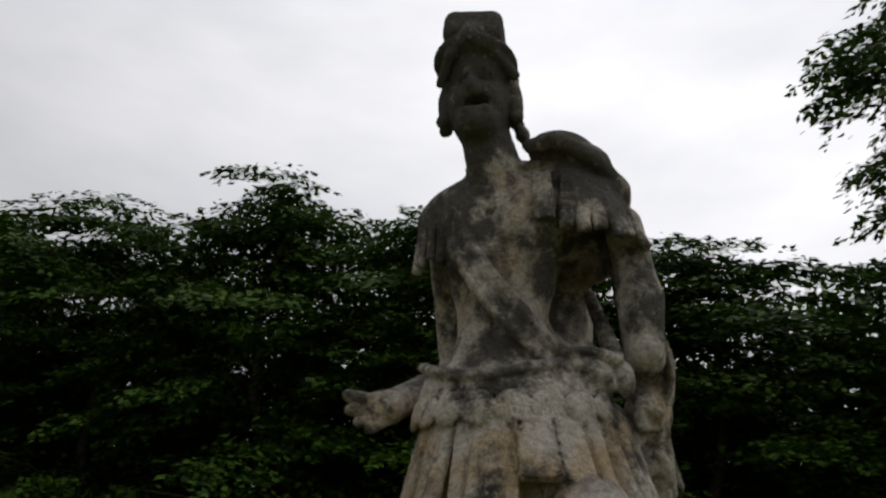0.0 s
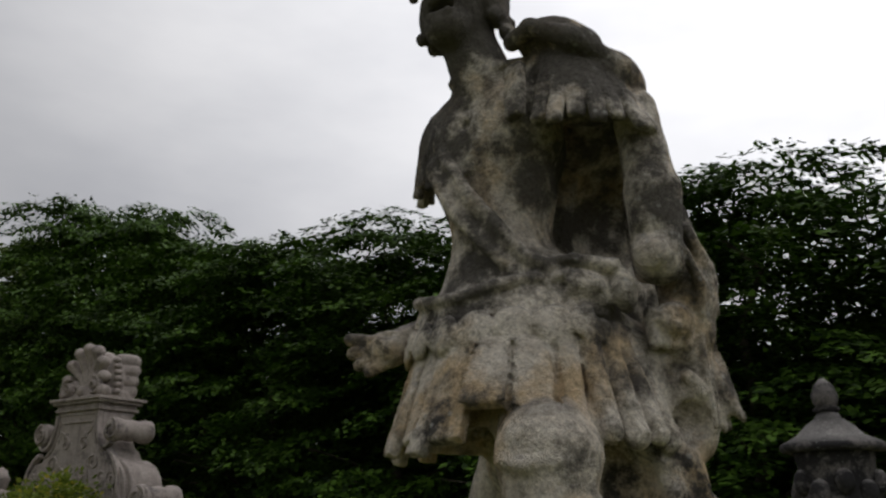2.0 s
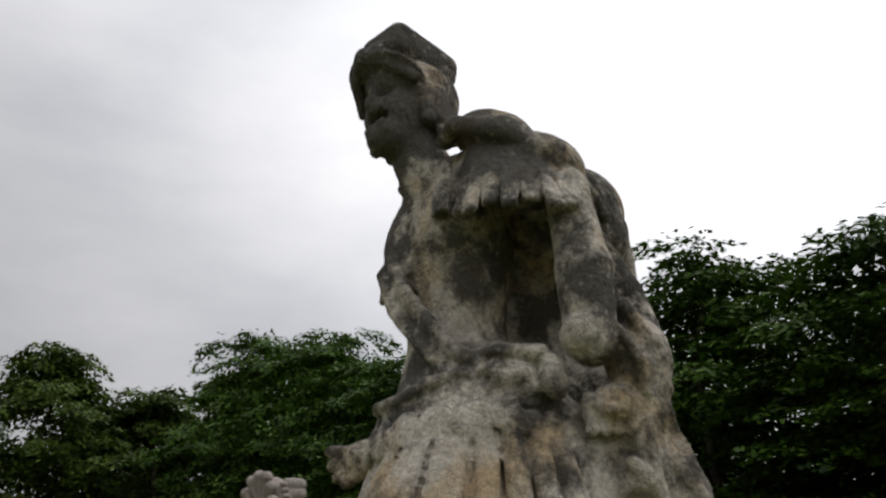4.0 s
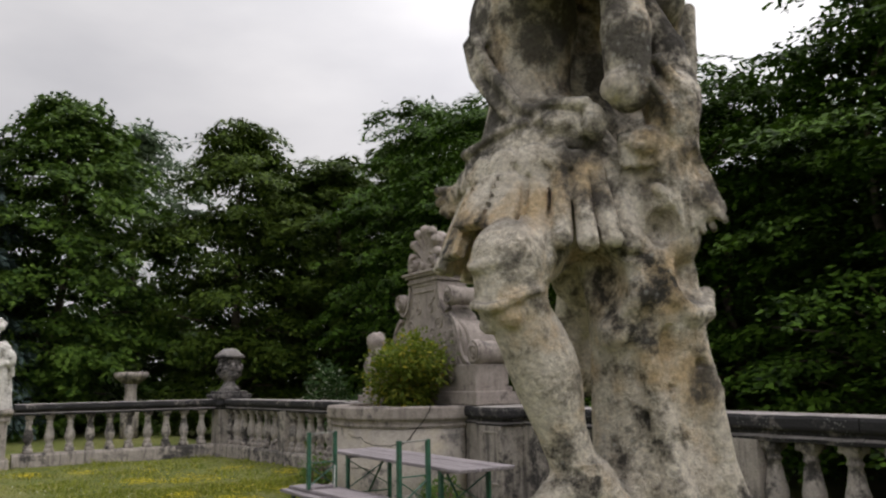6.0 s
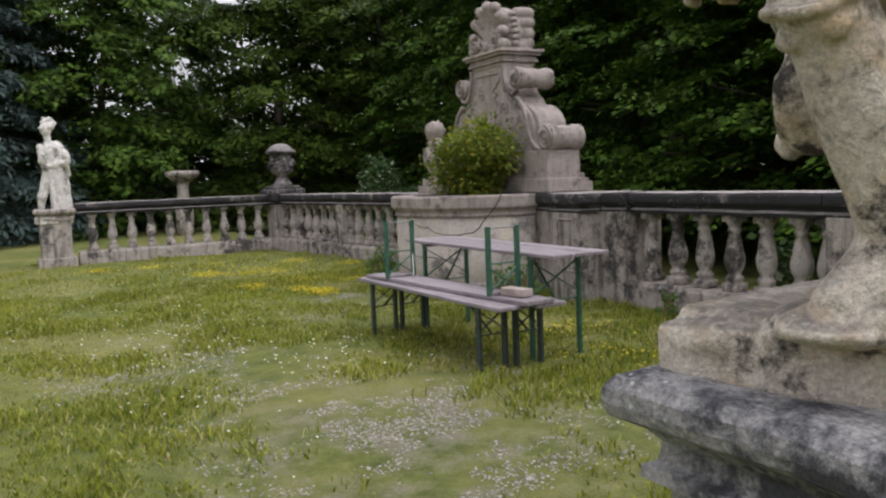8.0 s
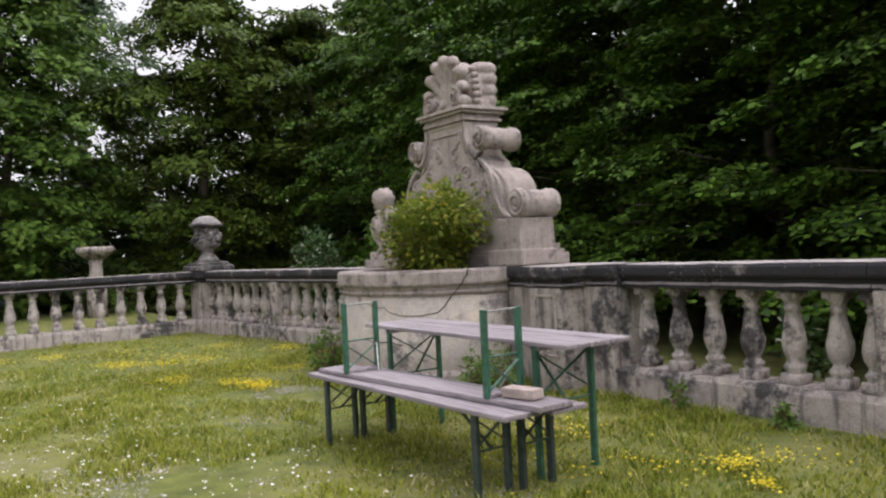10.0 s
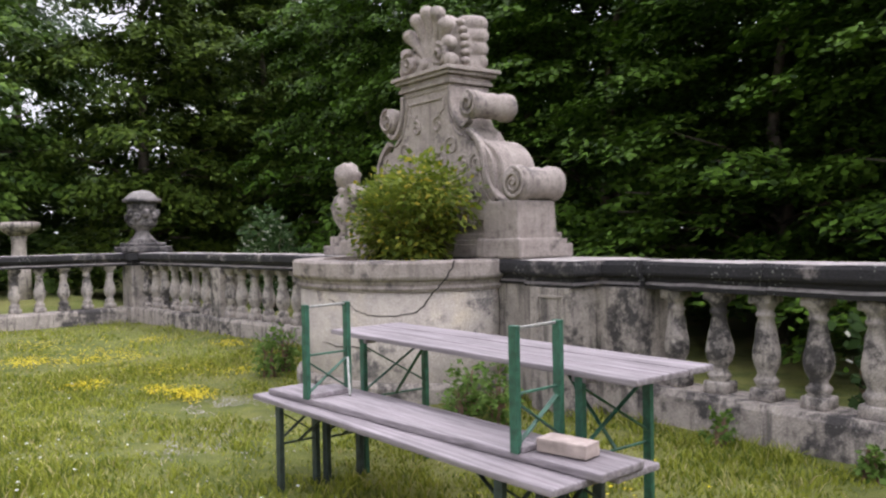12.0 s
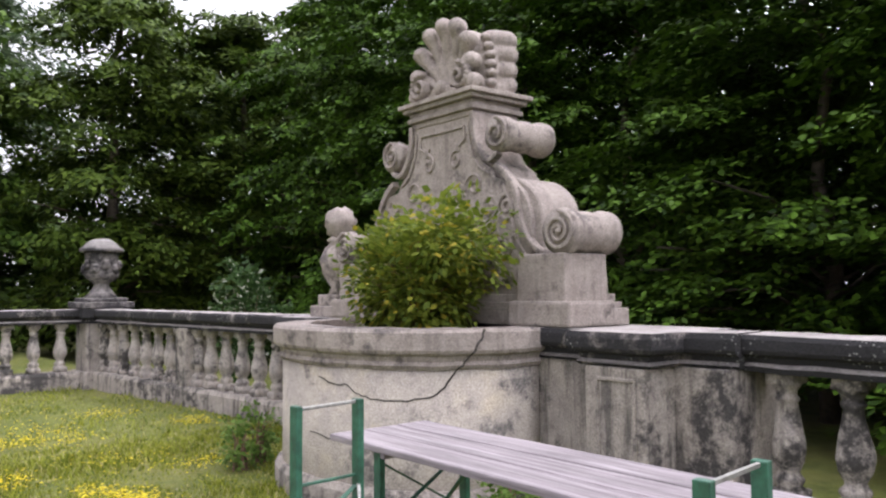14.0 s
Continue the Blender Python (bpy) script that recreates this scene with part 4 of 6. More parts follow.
# ---- the stone warrior on the near pier ----
def warrior():
    c = Clay((1.24, 3.38, 0.90), (2.20, 4.36, 2.94), 0.0054)

    def plank(a, b, out, w, t, k=0.002, round_=0.004, cut=False):
        """A flat slab of half width w and half thickness t from a to b, facing out."""
        a, b, out = Vector(a), Vector(b), Vector(out)
        along = (b - a).normalized()
        side = along.cross(out).normalized()
        face = along.cross(side)
        e = Matrix((side, face, along)).transposed().to_euler()
        c.block((a + b) / 2, (w, t, (b - a).length / 2), round_, k, [math.degrees(v) for v in e], cut)

    def hem(deg, z, out=0.0):
        """A place on the flaring skirt, and its outward way."""
        a, t = radians(deg), (1.90 - z) / 0.24
        rx, ry = 0.218 + (0.036 if 90 < deg < 255 else 0.058) * t + out, 0.160 + 0.085 * t + out
        return Vector((1.718 + rx * math.cos(a), 3.775 + ry * math.sin(a), z)), Vector((math.cos(a), math.sin(a), 0.12))

    # rock base
    c.block((1.705, 3.98, 0.985), (0.235, 0.33, 0.075), 0.02, 0.02, (0, 0, 6))
    c.block((1.66, 3.76, 0.985), (0.19, 0.155, 0.062), 0.022, 0.02, (3, -4, 8))
    c.block((1.80, 3.80, 1.00), (0.14, 0.15, 0.075), 0.03, 0.03, (5, 6, 20))
    c.ball((1.87, 3.86, 1.05), (0.17, 0.19, 0.075), 0.04)
    c.ball((1.60, 3.63, 1.005), (0.08, 0.05, 0.03), 0.02, (0, -10, 12))
    # skirt: cone, open below
    c.rod((1.720, 3.775, 1.88), (1.722, 3.785, 1.72), 0.195, 0.228, 0.01, (1.0, 1.30, 1))
    c.block((1.74, 3.76, 1.555), (0.34, 0.33, 0.115), 0.01, 0.004, cut=True)
    c.ball((1.73, 3.775, 1.66), (0.215, 0.165, 0.14), 0.01, cut=True)
    c.rod((1.90, 3.90, 1.50), (1.87, 3.87, 1.80), 0.10, 0.11, 0.015)
    # trunk that hides the standing leg: bulging knee, sunken hollows, draped seams, broad foot
    c.rod((1.925, 3.945, 1.06), (1.915, 3.915, 1.36), 0.135, 0.100, 0.05)
    c.rod((1.915, 3.915, 1.36), (1.930, 3.880, 1.60), 0.100, 0.112, 0.04)
    c.rod((1.925, 3.885, 1.56), (1.88, 3.86, 1.80), 0.105, 0.12, 0.04)
    c.ball((1.965, 3.800, 1.575), (0.055, 0.050, 0.070), 0.02)
    c.ball((1.935, 3.785, 1.49), (0.045, 0.035, 0.040), 0.018)
    c.chain([(2.015, 3.830, 1.64), (2.030, 3.860, 1.56), (2.040, 3.905, 1.525), (2.030, 3.955, 1.53), (2.000, 4.000, 1.57)], 0.020, 0.014)
    c.ball((2.045, 3.910, 1.605), (0.050, 0.048, 0.060), 0.010, cut=True)
    c.ball((2.005, 3.770, 1.615), (0.022, 0.022, 0.022), 0.006, cut=True)
    c.ball((2.020, 3.805, 1.510), (0.030, 0.018, 0.034), 0.010, cut=True)
    c.ball((2.025, 3.850, 1.450), (0.030, 0.020, 0.050), 0.012, cut=True)
    c.ball((1.955, 3.795, 1.380), (0.045, 0.025, 0.050), 0.015, (0, 0, 20), cut=True)
    c.ball((2.000, 3.835, 1.310), (0.040, 0.022, 0.030), 0.012, cut=True)
    c.chain([(2.02, 3.93, 1.50), (2.025, 3.955, 1.36), (2.035, 3.975, 1.18), (2.07, 4.00, 1.08)], (0.022, 0.036), 0.02)
    c.chain([(1.985, 3.825, 1.46), (1.995, 3.850, 1.30), (2.015, 3.860, 1.16), (2.04, 3.865, 1.07)], (0.016, 0.036), 0.02)
    c.chain([(1.930, 3.800, 1.45), (1.920, 3.835, 1.30), (1.925, 3.830, 1.16), (1.94, 3.80, 1.07)], (0.016, 0.04), 0.02)
    c.chain([(2.040, 3.845, 1.255), (2.055, 3.875, 1.262), (2.060, 3.905, 1.250)], 0.010, 0.005, cut=True)
    c.ball((2.065, 3.870, 1.205), (0.024, 0.034, 0.011), 0.006, cut=True)
    for x, y, z, r in ((2.035, 3.925, 1.42, 0.012), (2.01, 3.86, 1.37, 0.009), (2.045, 3.93, 1.30, 0.007), (2.05, 3.925, 1.32, 0.006), (1.99, 3.82, 1.20, 0.014)):
        c.ball((x, y, z), r, 0.004, cut=True)
    # cloak behind: hump of the shoulders, falling cloth with folds
    c.ball((1.79, 4.00, 2.405), (0.17, 0.165, 0.120), 0.03)
    c.ball((1.86, 4.02, 2.335), (0.135, 0.09, 0.095), 0.02, (0, 20, -30))
    c.rod((1.75, 4.08, 2.30), (1.72, 4.07, 1.66), 0.155, 0.150, 0.03, (1, 2.4, 1))
    c.rod((1.66, 3.93, 2.34), (1.62, 3.98, 1.66), 0.085, 0.085, 0.03)
    c.rod((1.73, 4.02, 2.40), (1.72, 4.03, 1.72), 0.085, 0.085, 0.03)
    for i in range(6):
        t = i / 5
        c.rod((1.62 + 0.055 * i, 4.12 + 0.012 * (i % 2), 2.42 - 0.1 * t), (1.58 + 0.058 * i, 4.09 + 0.025 * (i % 2), 1.68 + 0.08 * t), 0.018, 0.026, 0.010)
    # cloak end hanging lower on the far side, hollow underneath
    c.rod((1.60, 4.05, 1.78), (1.50, 4.07, 1.55), 0.085, 0.075, 0.03)
    c.ball((1.485, 4.065, 1.455), (0.085, 0.105, 0.115), 0.015)
    c.ball((1.405, 4.005, 1.450), (0.060, 0.062, 0.075), 0.006, (0, 0, 30), cut=True)
    c.rod((1.435, 4.085, 1.48), (1.42, 4.065, 1.37), 0.024, 0.030, 0.008)
    c.rod((1.470, 4.030, 1.40), (1.440, 4.045, 1.355), 0.018, 0.024, 0.008)
    c.rod((1.870, 3.86, 1.66), (1.860, 3.865, 1.08), 0.060, 0.075, 0.02)
    # bent leg with a gaiter, sandalled foot
    c.rod((1.800, 3.72, 1.735), (1.868, 3.575, 1.640), 0.100, 0.084, 0.02)
    c.rod((1.868, 3.565, 1.640), (1.872, 3.555, 1.560), 0.082, 0.070, 0.02)
    c.chain([(1.815, 3.50, 1.63), (1.865, 3.478, 1.62), (1.915, 3.50, 1.625)], 0.010, 0.010)
    c.rod((1.870, 3.560, 1.57), (1.905, 3.690, 1.20), 0.066, 0.046, 0.02)
    c.ball((1.890, 3.630, 1.42), (0.062, 0.066, 0.13), 0.03, (20, 0, 0))
    for i in range(16):
        a, b = 2 * math.pi * i / 16, 2 * math.pi * (i + 1) / 16
        p, q = [(1.872 + 0.074 * math.cos(v), 3.552 + 0.070 * math.sin(v), 1.560 + 0.022 * math.sin(v) + 0.006 * math.cos(3 * v)) for v in (a, b)]
        c.rod(p, q, 0.010, None, 0.003)
    c.ball((1.915, 3.525, 1.518), (0.026, 0.022, 0.026), 0.006)
    c.ball((1.850, 3.515, 1.505), (0.020, 0.018, 0.020), 0.006)
    c.rod((1.905, 3.70, 1.19), (1.875, 3.60, 1.105), 0.056, 0.042, 0.02)
    c.rod((1.905, 3.72, 1.17), (1.92, 3.76, 1.09), 0.060, 0.07, 0.025)
    for i in range(5):
        c.rod((1.838 + 0.024 * i, 3.605, 1.095), (1.818 + 0.025 * i, 3.553 + 0.010 * i, 1.072), 0.018, 0.015, 0.004)
    c.ball((1.86, 3.65, 1.065), (0.10, 0.13, 0.03), 0.02)
    for z, y in ((1.195, 3.697), (1.222, 3.690)):
        c.ball((1.905, y, z), (0.058, 0.062, 0.007), 0.004)
    # torso in a cuirass
    c.ball((1.690, 3.765, 2.27), (0.150, 0.112, 0.19), 0.03)
    c.ball((1.628, 3.715, 2.31), (0.080, 0.056, 0.092), 0.03)
    c.ball((1.752, 3.700, 2.32), (0.088, 0.056, 0.092), 0.03)
    c.ball((1.688, 3.770, 2.07), (0.108, 0.098, 0.19), 0.04)
    c.ball((1.676, 3.728, 1.995), (0.086, 0.050, 0.090), 0.03)
    c.ball((1.720, 3.775, 1.90), (0.205, 0.145, 0.10), 0.04)
    c.rod((1.685, 3.735, 2.42), (1.570, 3.765, 2.375), 0.062, 0.060, 0.03)
    c.rod((1.710, 3.735, 2.42), (1.820, 3.765, 2.41), 0.060, 0.070, 0.03)
    c.chain([(1.600, 3.662, 2.225), (1.66, 3.662, 2.205), (1.73, 3.652, 2.215), (1.79, 3.66, 2.24)], 0.006, 0.006, cut=True)
    c.rod((1.675, 3.676, 2.19), (1.672, 3.680, 2.03), 0.005, 0.005, 0.012, cut=True)
    # deep hollow between body and arm
    c.ball((1.880, 3.86, 2.205), (0.072, 0.22, 0.085), 0.012, cut=True)
    c.ball((1.895, 3.88, 2.095), (0.068, 0.22, 0.085), 0.012, cut=True)
    c.ball((1.895, 3.87, 2.275), (0.060, 0.15, 0.065), 0.012, cut=True)
    c.ball((1.862, 3.96, 2.15), (0.108, 0.125, 0.160), 0.012, cut=True)
    c.ball((1.830, 3.90, 2.16), (0.060, 0.110, 0.110), 0.012, cut=True)
    c.rod((1.900, 3.97, 2.20), (1.950, 3.90, 2.02), 0.016, 0.026, 0.01)
    # neck, head with open mouth under a deep visor, helmet with crest
    c.rod((1.695, 3.735, 2.40), (1.662, 3.690, 2.54), 0.072, 0.060, 0.02)
    c.chain([(1.622, 3.685, 2.448), (1.690, 3.664, 2.440), (1.755, 3.680, 2.452), (1.80, 3.72, 2.47)], 0.010, 0.006)
    c.rod((1.725, 3.682, 2.44), (1.712, 3.665, 2.52), 0.015, 0.012, 0.010)
    c.ball((1.648, 3.670, 2.615), (0.078, 0.092, 0.108), 0.015)
    c.ball((1.650, 3.618, 2.545), (0.052, 0.045, 0.040), 0.015)
    c.ball((1.640, 3.586, 2.622), (0.016, 0.024, 0.026), 0.008)
    c.ball((1.610, 3.612, 2.605), (0.022, 0.022, 0.026), 0.010)
    c.ball((1.684, 3.612, 2.605), (0.022, 0.022, 0.026), 0.010)
    c.ball((1.650, 3.572, 2.578), (0.036, 0.060, 0.020), 0.003, (0, -8, 0), cut=True)
    c.rod((1.624, 3.584, 2.556), (1.676, 3.584, 2.560), 0.010, None, 0.004)
    c.rod((1.624, 3.586, 2.602), (1.672, 3.584, 2.604), 0.006, None, 0.006)
    for x in (1.608, 1.674):
        c.ball((x, 3.588, 2.650), (0.024, 0.028, 0.018), 0.004, cut=True)
    c.ball((1.650, 3.700, 2.690), (0.098, 0.122, 0.082), 0.010)
    c.ball((1.645, 3.625, 2.700), (0.104, 0.092, 0.020), 0.006, (-26, 5, 0))
    c.ball((1.640, 3.555, 2.745), (0.022, 0.018, 0.022), 0.008)
    c.chain([(1.560, 3.62, 2.655), (1.590, 3.575, 2.705), (1.640, 3.550, 2.742), (1.690, 3.575, 2.712), (1.742, 3.625, 2.665)], 0.012, 0.006)
    c.block((1.640, 3.700, 2.800), (0.075, 0.105, 0.046), 0.030, 0.010, (-6, 6, 0))
    c.rod((1.640, 3.60, 2.768), (1.640, 3.80, 2.775), 0.034, None, 0.01)
    for s, x in ((-1, 1.563), (1, 1.738)):
        c.ball((x - 0.004 * s, 3.690, 2.620), (0.022, 0.048, 0.064), 0.008)
        for j in range(4):
            c.ball((x + 0.004 * s, 3.660 + 0.024 * j, 2.570 + 0.014 * (j % 2)), 0.016, 0.004)
    c.ball((1.752, 3.705, 2.545), (0.018, 0.026, 0.020), 0.006)
    # far shoulder with its lappets
    c.ball((1.548, 3.790, 2.345), (0.070, 0.075, 0.075), 0.02)
    c.chain([(1.52, 3.80, 2.395), (1.548, 3.735, 2.398), (1.60, 3.705, 2.385)], 0.016, 0.006)
    for i in range(6):
        a = radians(165 + 20 * i)
        o = Vector((math.cos(a), math.sin(a), 0.25))
        p = Vector((1.555 + 0.062 * math.cos(a), 3.790 + 0.068 * math.sin(a), 2.350))
        plank(p, p + Vector((0.016 * math.cos(a), 0.016 * math.sin(a), -0.115 - 0.016 * (i % 2))), o, 0.0105, 0.008 + 0.004 * (i % 2), 0.001)
    # near shoulder: rolled mantle over a fringe of lappets
    c.ball((1.865, 3.80, 2.425), (0.118, 0.125, 0.080), 0.015, (0, 16, 0))
    c.ball((1.850, 3.750, 2.500), (0.090, 0.090, 0.052), 0.006, (0, 18, 10))
    c.ball((1.905, 3.705, 2.465), (0.060, 0.050, 0.034), 0.006, (0, 24, 20))
    c.chain([(1.775, 3.68, 2.500), (1.83, 3.650, 2.500), (1.915, 3.665, 2.455), (1.985, 3.75, 2.405)], 0.020, 0.005)
    for j in range(5):
        c.chain([(1.76 + 0.02 * j, 3.72 + 0.03 * j, 2.522 - 0.004 * j), (1.86 + 0.012 * j, 3.70 + 0.04 * j, 2.522 - 0.006 * j), (1.955 + 0.004 * j, 3.76 + 0.05 * j, 2.452 - 0.018 * j), (1.990 - 0.008 * j, 3.85 + 0.045 * j, 2.36 - 0.018 * j)], 0.012 + 0.004 * (j % 2), 0.004)
    for i in range(7):
        t = i / 6
        a = radians(-100 + 92 * t)
        k = 0.014 * (i % 2)
        p = Vector((1.872 + 0.092 * math.cos(a), 3.770 + 0.090 * math.sin(a), 2.430 - 0.03 * t))
        q = Vector((1.872 + (0.142 + k + 0.02 * t) * math.cos(a), 3.770 + (0.142 + k) * math.sin(a), 2.272 - 0.016 * (i % 2) - 0.022 * t))
        plank(p, q, (math.cos(a), math.sin(a), 0.3), 0.0175, 0.009, 0.001)
        if i:
            b = a - radians(7.6)
            c.rod((1.872 + 0.125 * math.cos(b), 3.770 + 0.122 * math.sin(b), 2.385 - 0.03 * t), (1.872 + 0.160 * math.cos(b), 3.770 + 0.158 * math.sin(b), 2.250), 0.004, 0.007, 0.001, cut=True)
    c.ball((1.945, 3.800, 2.405), (0.065, 0.100, 0.062), 0.006, (0, 35, 0))
    plank((1.795, 3.648, 2.42), (1.800, 3.628, 2.29), (-0.3, -1, 0.1), 0.022, 0.012)
    # studs and broken dowel holes
    for x, z in ((1.665, 2.40), (1.668, 2.365), (1.67, 2.325)):
        c.ball((x, 3.655, z), 0.012, 0.003, cut=True)
    for x, z in ((1.800, 2.17), (1.797, 2.135), (1.790, 2.09)):
        c.ball((x, 3.685, z), 0.010, 0.003, cut=True)
    # near arm hanging beside the body, hand gripping the drapery
    c.rod((1.985, 3.800, 2.33), (2.010, 3.790, 2.14), 0.045, 0.050, 0.010)
    c.rod((2.010, 3.790, 2.14), (2.012, 3.785, 2.00), 0.055, 0.046, 0.012)
    c.chain([(1.985, 3.737, 2.050), (2.020, 3.726, 2.042), (2.058, 3.750, 2.052)], 0.012, 0.004, cut=True)
    c.ball((2.012, 3.742, 2.005), (0.036, 0.018, 0.032), 0.006)
    # drapery over the elbow, drawn to a point at the side
    c.chain([(1.97, 3.86, 2.28), (2.00, 3.93, 2.13), (2.020, 3.935, 2.02)], (0.026, 0.046), 0.010)
    c.ball((2.035, 3.900, 1.975), (0.052, 0.062, 0.085), 0.012, (-20, 0, 0))
    c.rod((2.020, 3.880, 2.00), (2.030, 3.900, 1.88), 0.050, 0.046, 0.012)
    c.chain([(2.050, 3.840, 2.07), (2.075, 3.880, 2.00), (2.070, 3.910, 1.92)], 0.014, 0.005)
    c.chain([(2.055, 3.800, 2.02), (2.068, 3.840, 1.96), (2.060, 3.860, 1.91)], 0.010, 0.005)
    c.rod((2.010, 3.890, 1.88), (2.000, 3.900, 1.70), 0.060, 0.070, 0.015, (1.2, 1, 1))
    plank((2.035, 3.885, 1.90), (2.062, 3.955, 1.725), (1, -0.45, 0.1), 0.045, 0.014, 0.008, 0.010)
    c.rod((2.050, 3.930, 1.79), (2.090, 3.968, 1.722), 0.034, 0.009, 0.010, (1.5, 1, 1))
    c.ball((2.075, 3.925, 1.845), (0.026, 0.022, 0.040), 0.005, (20, 0, 0), cut=True)
    for i in range(4):
        c.rod((2.052, 3.860 + 0.026 * i, 1.86 - 0.01 * i), (2.062, 3.868 + 0.032 * i, 1.70 + 0.006 * (i % 2)), 0.010, 0.008, 0.004)
    c.ball((2.012, 3.828, 1.890), (0.040, 0.046, 0.040), 0.012)
    for i in range(4):
        c.rod((1.985 + 0.016 * i, 3.786 + 0.018 * i, 1.896 - 0.003 * i), (1.992 + 0.014 * i, 3.784 + 0.018 * i, 1.846), 0.014, 0.012, 0.004)
    c.rod((1.985, 3.785, 1.905), (2.030, 3.790, 1.875), 0.013, 0.011, 0.004)
    c.ball((2.030, 3.810, 1.800), (0.040, 0.045, 0.030), 0.010, cut=True)
    c.chain([(2.030, 3.835, 1.79), (2.045, 3.860, 1.76), (2.040, 3.900, 1.76)], 0.014, 0.006)
    c.ball((2.030, 3.845, 1.705), (0.040, 0.032, 0.040), 0.010, cut=True)
    # far arm and its broken hand
    c.rod((1.545, 3.84, 2.32), (1.555, 3.95, 2.02), 0.050, 0.045, 0.015)
    c.rod((1.555, 3.95, 2.00), (1.445, 3.77, 1.905), 0.042, 0.038, 0.012)
    c.ball((1.415, 3.745, 1.890), (0.050, 0.040, 0.042), 0.010)
    for i, (dx, dz) in enumerate(((-0.070, 0.026), (-0.062, -0.006), (-0.042, -0.034), (-0.014, -0.050))):
        c.rod((1.405 + 0.004 * i, 3.735, 1.900 - 0.012 * i), (1.405 + dx, 3.715, 1.890 + dz), 0.019, 0.015, 0.003)
    c.ball((1.430, 3.715, 1.920), (0.022, 0.020, 0.014), 0.004, cut=True)
    # lappets of the skirt: long narrow ones, three broad flaps over the thigh, fluted side
    for i in range(8):
        deg = 170 + 12.0 * i
        low = 1.655 + 0.012 * math.sin(i * 2.4)
        (p, o), (q, _) = hem(deg, 1.875, -0.016), hem(deg + 2 * math.sin(i * 3.3), low, 0.009 * (i % 2) - 0.002)
        plank(p, q, o, 0.0205, 0.012, 0.001, 0.004)
    for i in range(9):
        (p, _), (q, _) = hem(164 + 12.0 * i, 1.85, 0.002), hem(164 + 12.0 * i, 1.63, 0.006)
        c.rod(p, q, 0.006, 0.008, 0.001, cut=True)
    for i, (deg, low, w) in enumerate(((266, 1.664, 0.034), (281, 1.720, 0.043), (297, 1.712, 0.042))):
        (p, o), (q, _) = hem(deg, 1.880, -0.010), hem(deg, low, (0.006, 0.038, 0.030)[i])
        plank(p, q, o, w, 0.013, 0.001, 0.003)
    for deg in (258.5, 273.5, 289.5, 305.5):
        (p, _), (q, _) = hem(deg, 1.845, 0.012), hem(deg, 1.715, 0.040)
        c.rod(p, q, 0.005, 0.008, 0.001, cut=True)
    for i in range(5):
        deg = 313 + 12.5 * i
        (p, o), (q, _) = hem(deg, 1.870, -0.010), hem(deg, 1.672 + 0.006 * (i % 2), 0.008)
        c.rod(p, q, 0.017, 0.024, 0.001)
        plank(p, q, o, 0.020, 0.014, 0.002, 0.004)
    for i in range(5):
        (p, _), (q, _) = hem(306.8 + 12.5 * i, 1.83, 0.008), hem(306.8 + 12.5 * i, 1.65, 0.024)
        c.rod(p, q, 0.006, 0.012, 0.002, cut=True)
    # scalloped lower edge of the cuirass and the round tabs below it
    for i in range(9):
        deg = 178 + 18.5 * i
        p, o = hem(deg, 1.870, 0.010)
        c.ball(p, (0.041, 0.011, 0.040), 0.002, (14, 0, deg - 90))
        p, o = hem(deg + 9, 1.925, -0.002)
        c.ball(p, (0.043, 0.011, 0.038), 0.002, (16, 0, deg + 9 - 90))
    c.chain([(1.500, 3.765, 1.985), (1.535, 3.685, 1.962), (1.600, 3.635, 1.945), (1.680, 3.618, 1.940), (1.755, 3.622, 1.955), (1.82, 3.65, 1.965)], 0.013, 0.003)
    # gathered sash from the far shoulder to the hip, with a knot and a loose end
    for j in range(4):
        o = 0.016 * j
        c.chain([(1.580 + 0.2 * o, 3.735, 2.37 - o * 0.3), (1.612 - o * 0.6, 3.660, 2.27 - o * 0.6), (1.675 - o * 0.7, 3.640, 2.17 - o * 0.7), (1.745 - o * 0.6, 3.640, 2.085 - o * 0.8), (1.800 - o * 0.3, 3.652, 2.010 - o * 0.8), (1.865, 3.680, 1.975 - o), (1.930, 3.720, 1.985 - o * 1.3)], 0.014 if j in (0, 3) else 0.008, 0.001)
    c.ball((1.880, 3.690, 1.950), (0.062, 0.034, 0.032), 0.008, (0, 8, 24))
    c.chain([(1.845, 3.668, 2.000), (1.89, 3.672, 1.995), (1.945, 3.720, 1.985)], (0.007, 0.016), 0.004)
    c.chain([(1.850, 3.655, 1.950), (1.890, 3.654, 1.962), (1.935, 3.685, 1.952)], 0.005, 0.003, cut=True)
    c.ball((1.868, 3.655, 1.945), (0.010, 0.014, 0.012), 0.003, cut=True)
    c.ball((1.958, 3.735, 1.940), (0.024, 0.028, 0.044), 0.006)
    c.ball((1.950, 3.700, 1.895), (0.040, 0.026, 0.022), 0.006, (0, 0, 30), cut=True)
    c.ball((1.93, 3.735, 1.595), (0.090, 0.060, 0.090), 0.010, cut=True)
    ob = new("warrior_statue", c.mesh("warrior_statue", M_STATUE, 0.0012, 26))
    return tagged(ob, "weathered sandstone warrior statue with helmet, cuirass and cloak", "statue")


warrior()


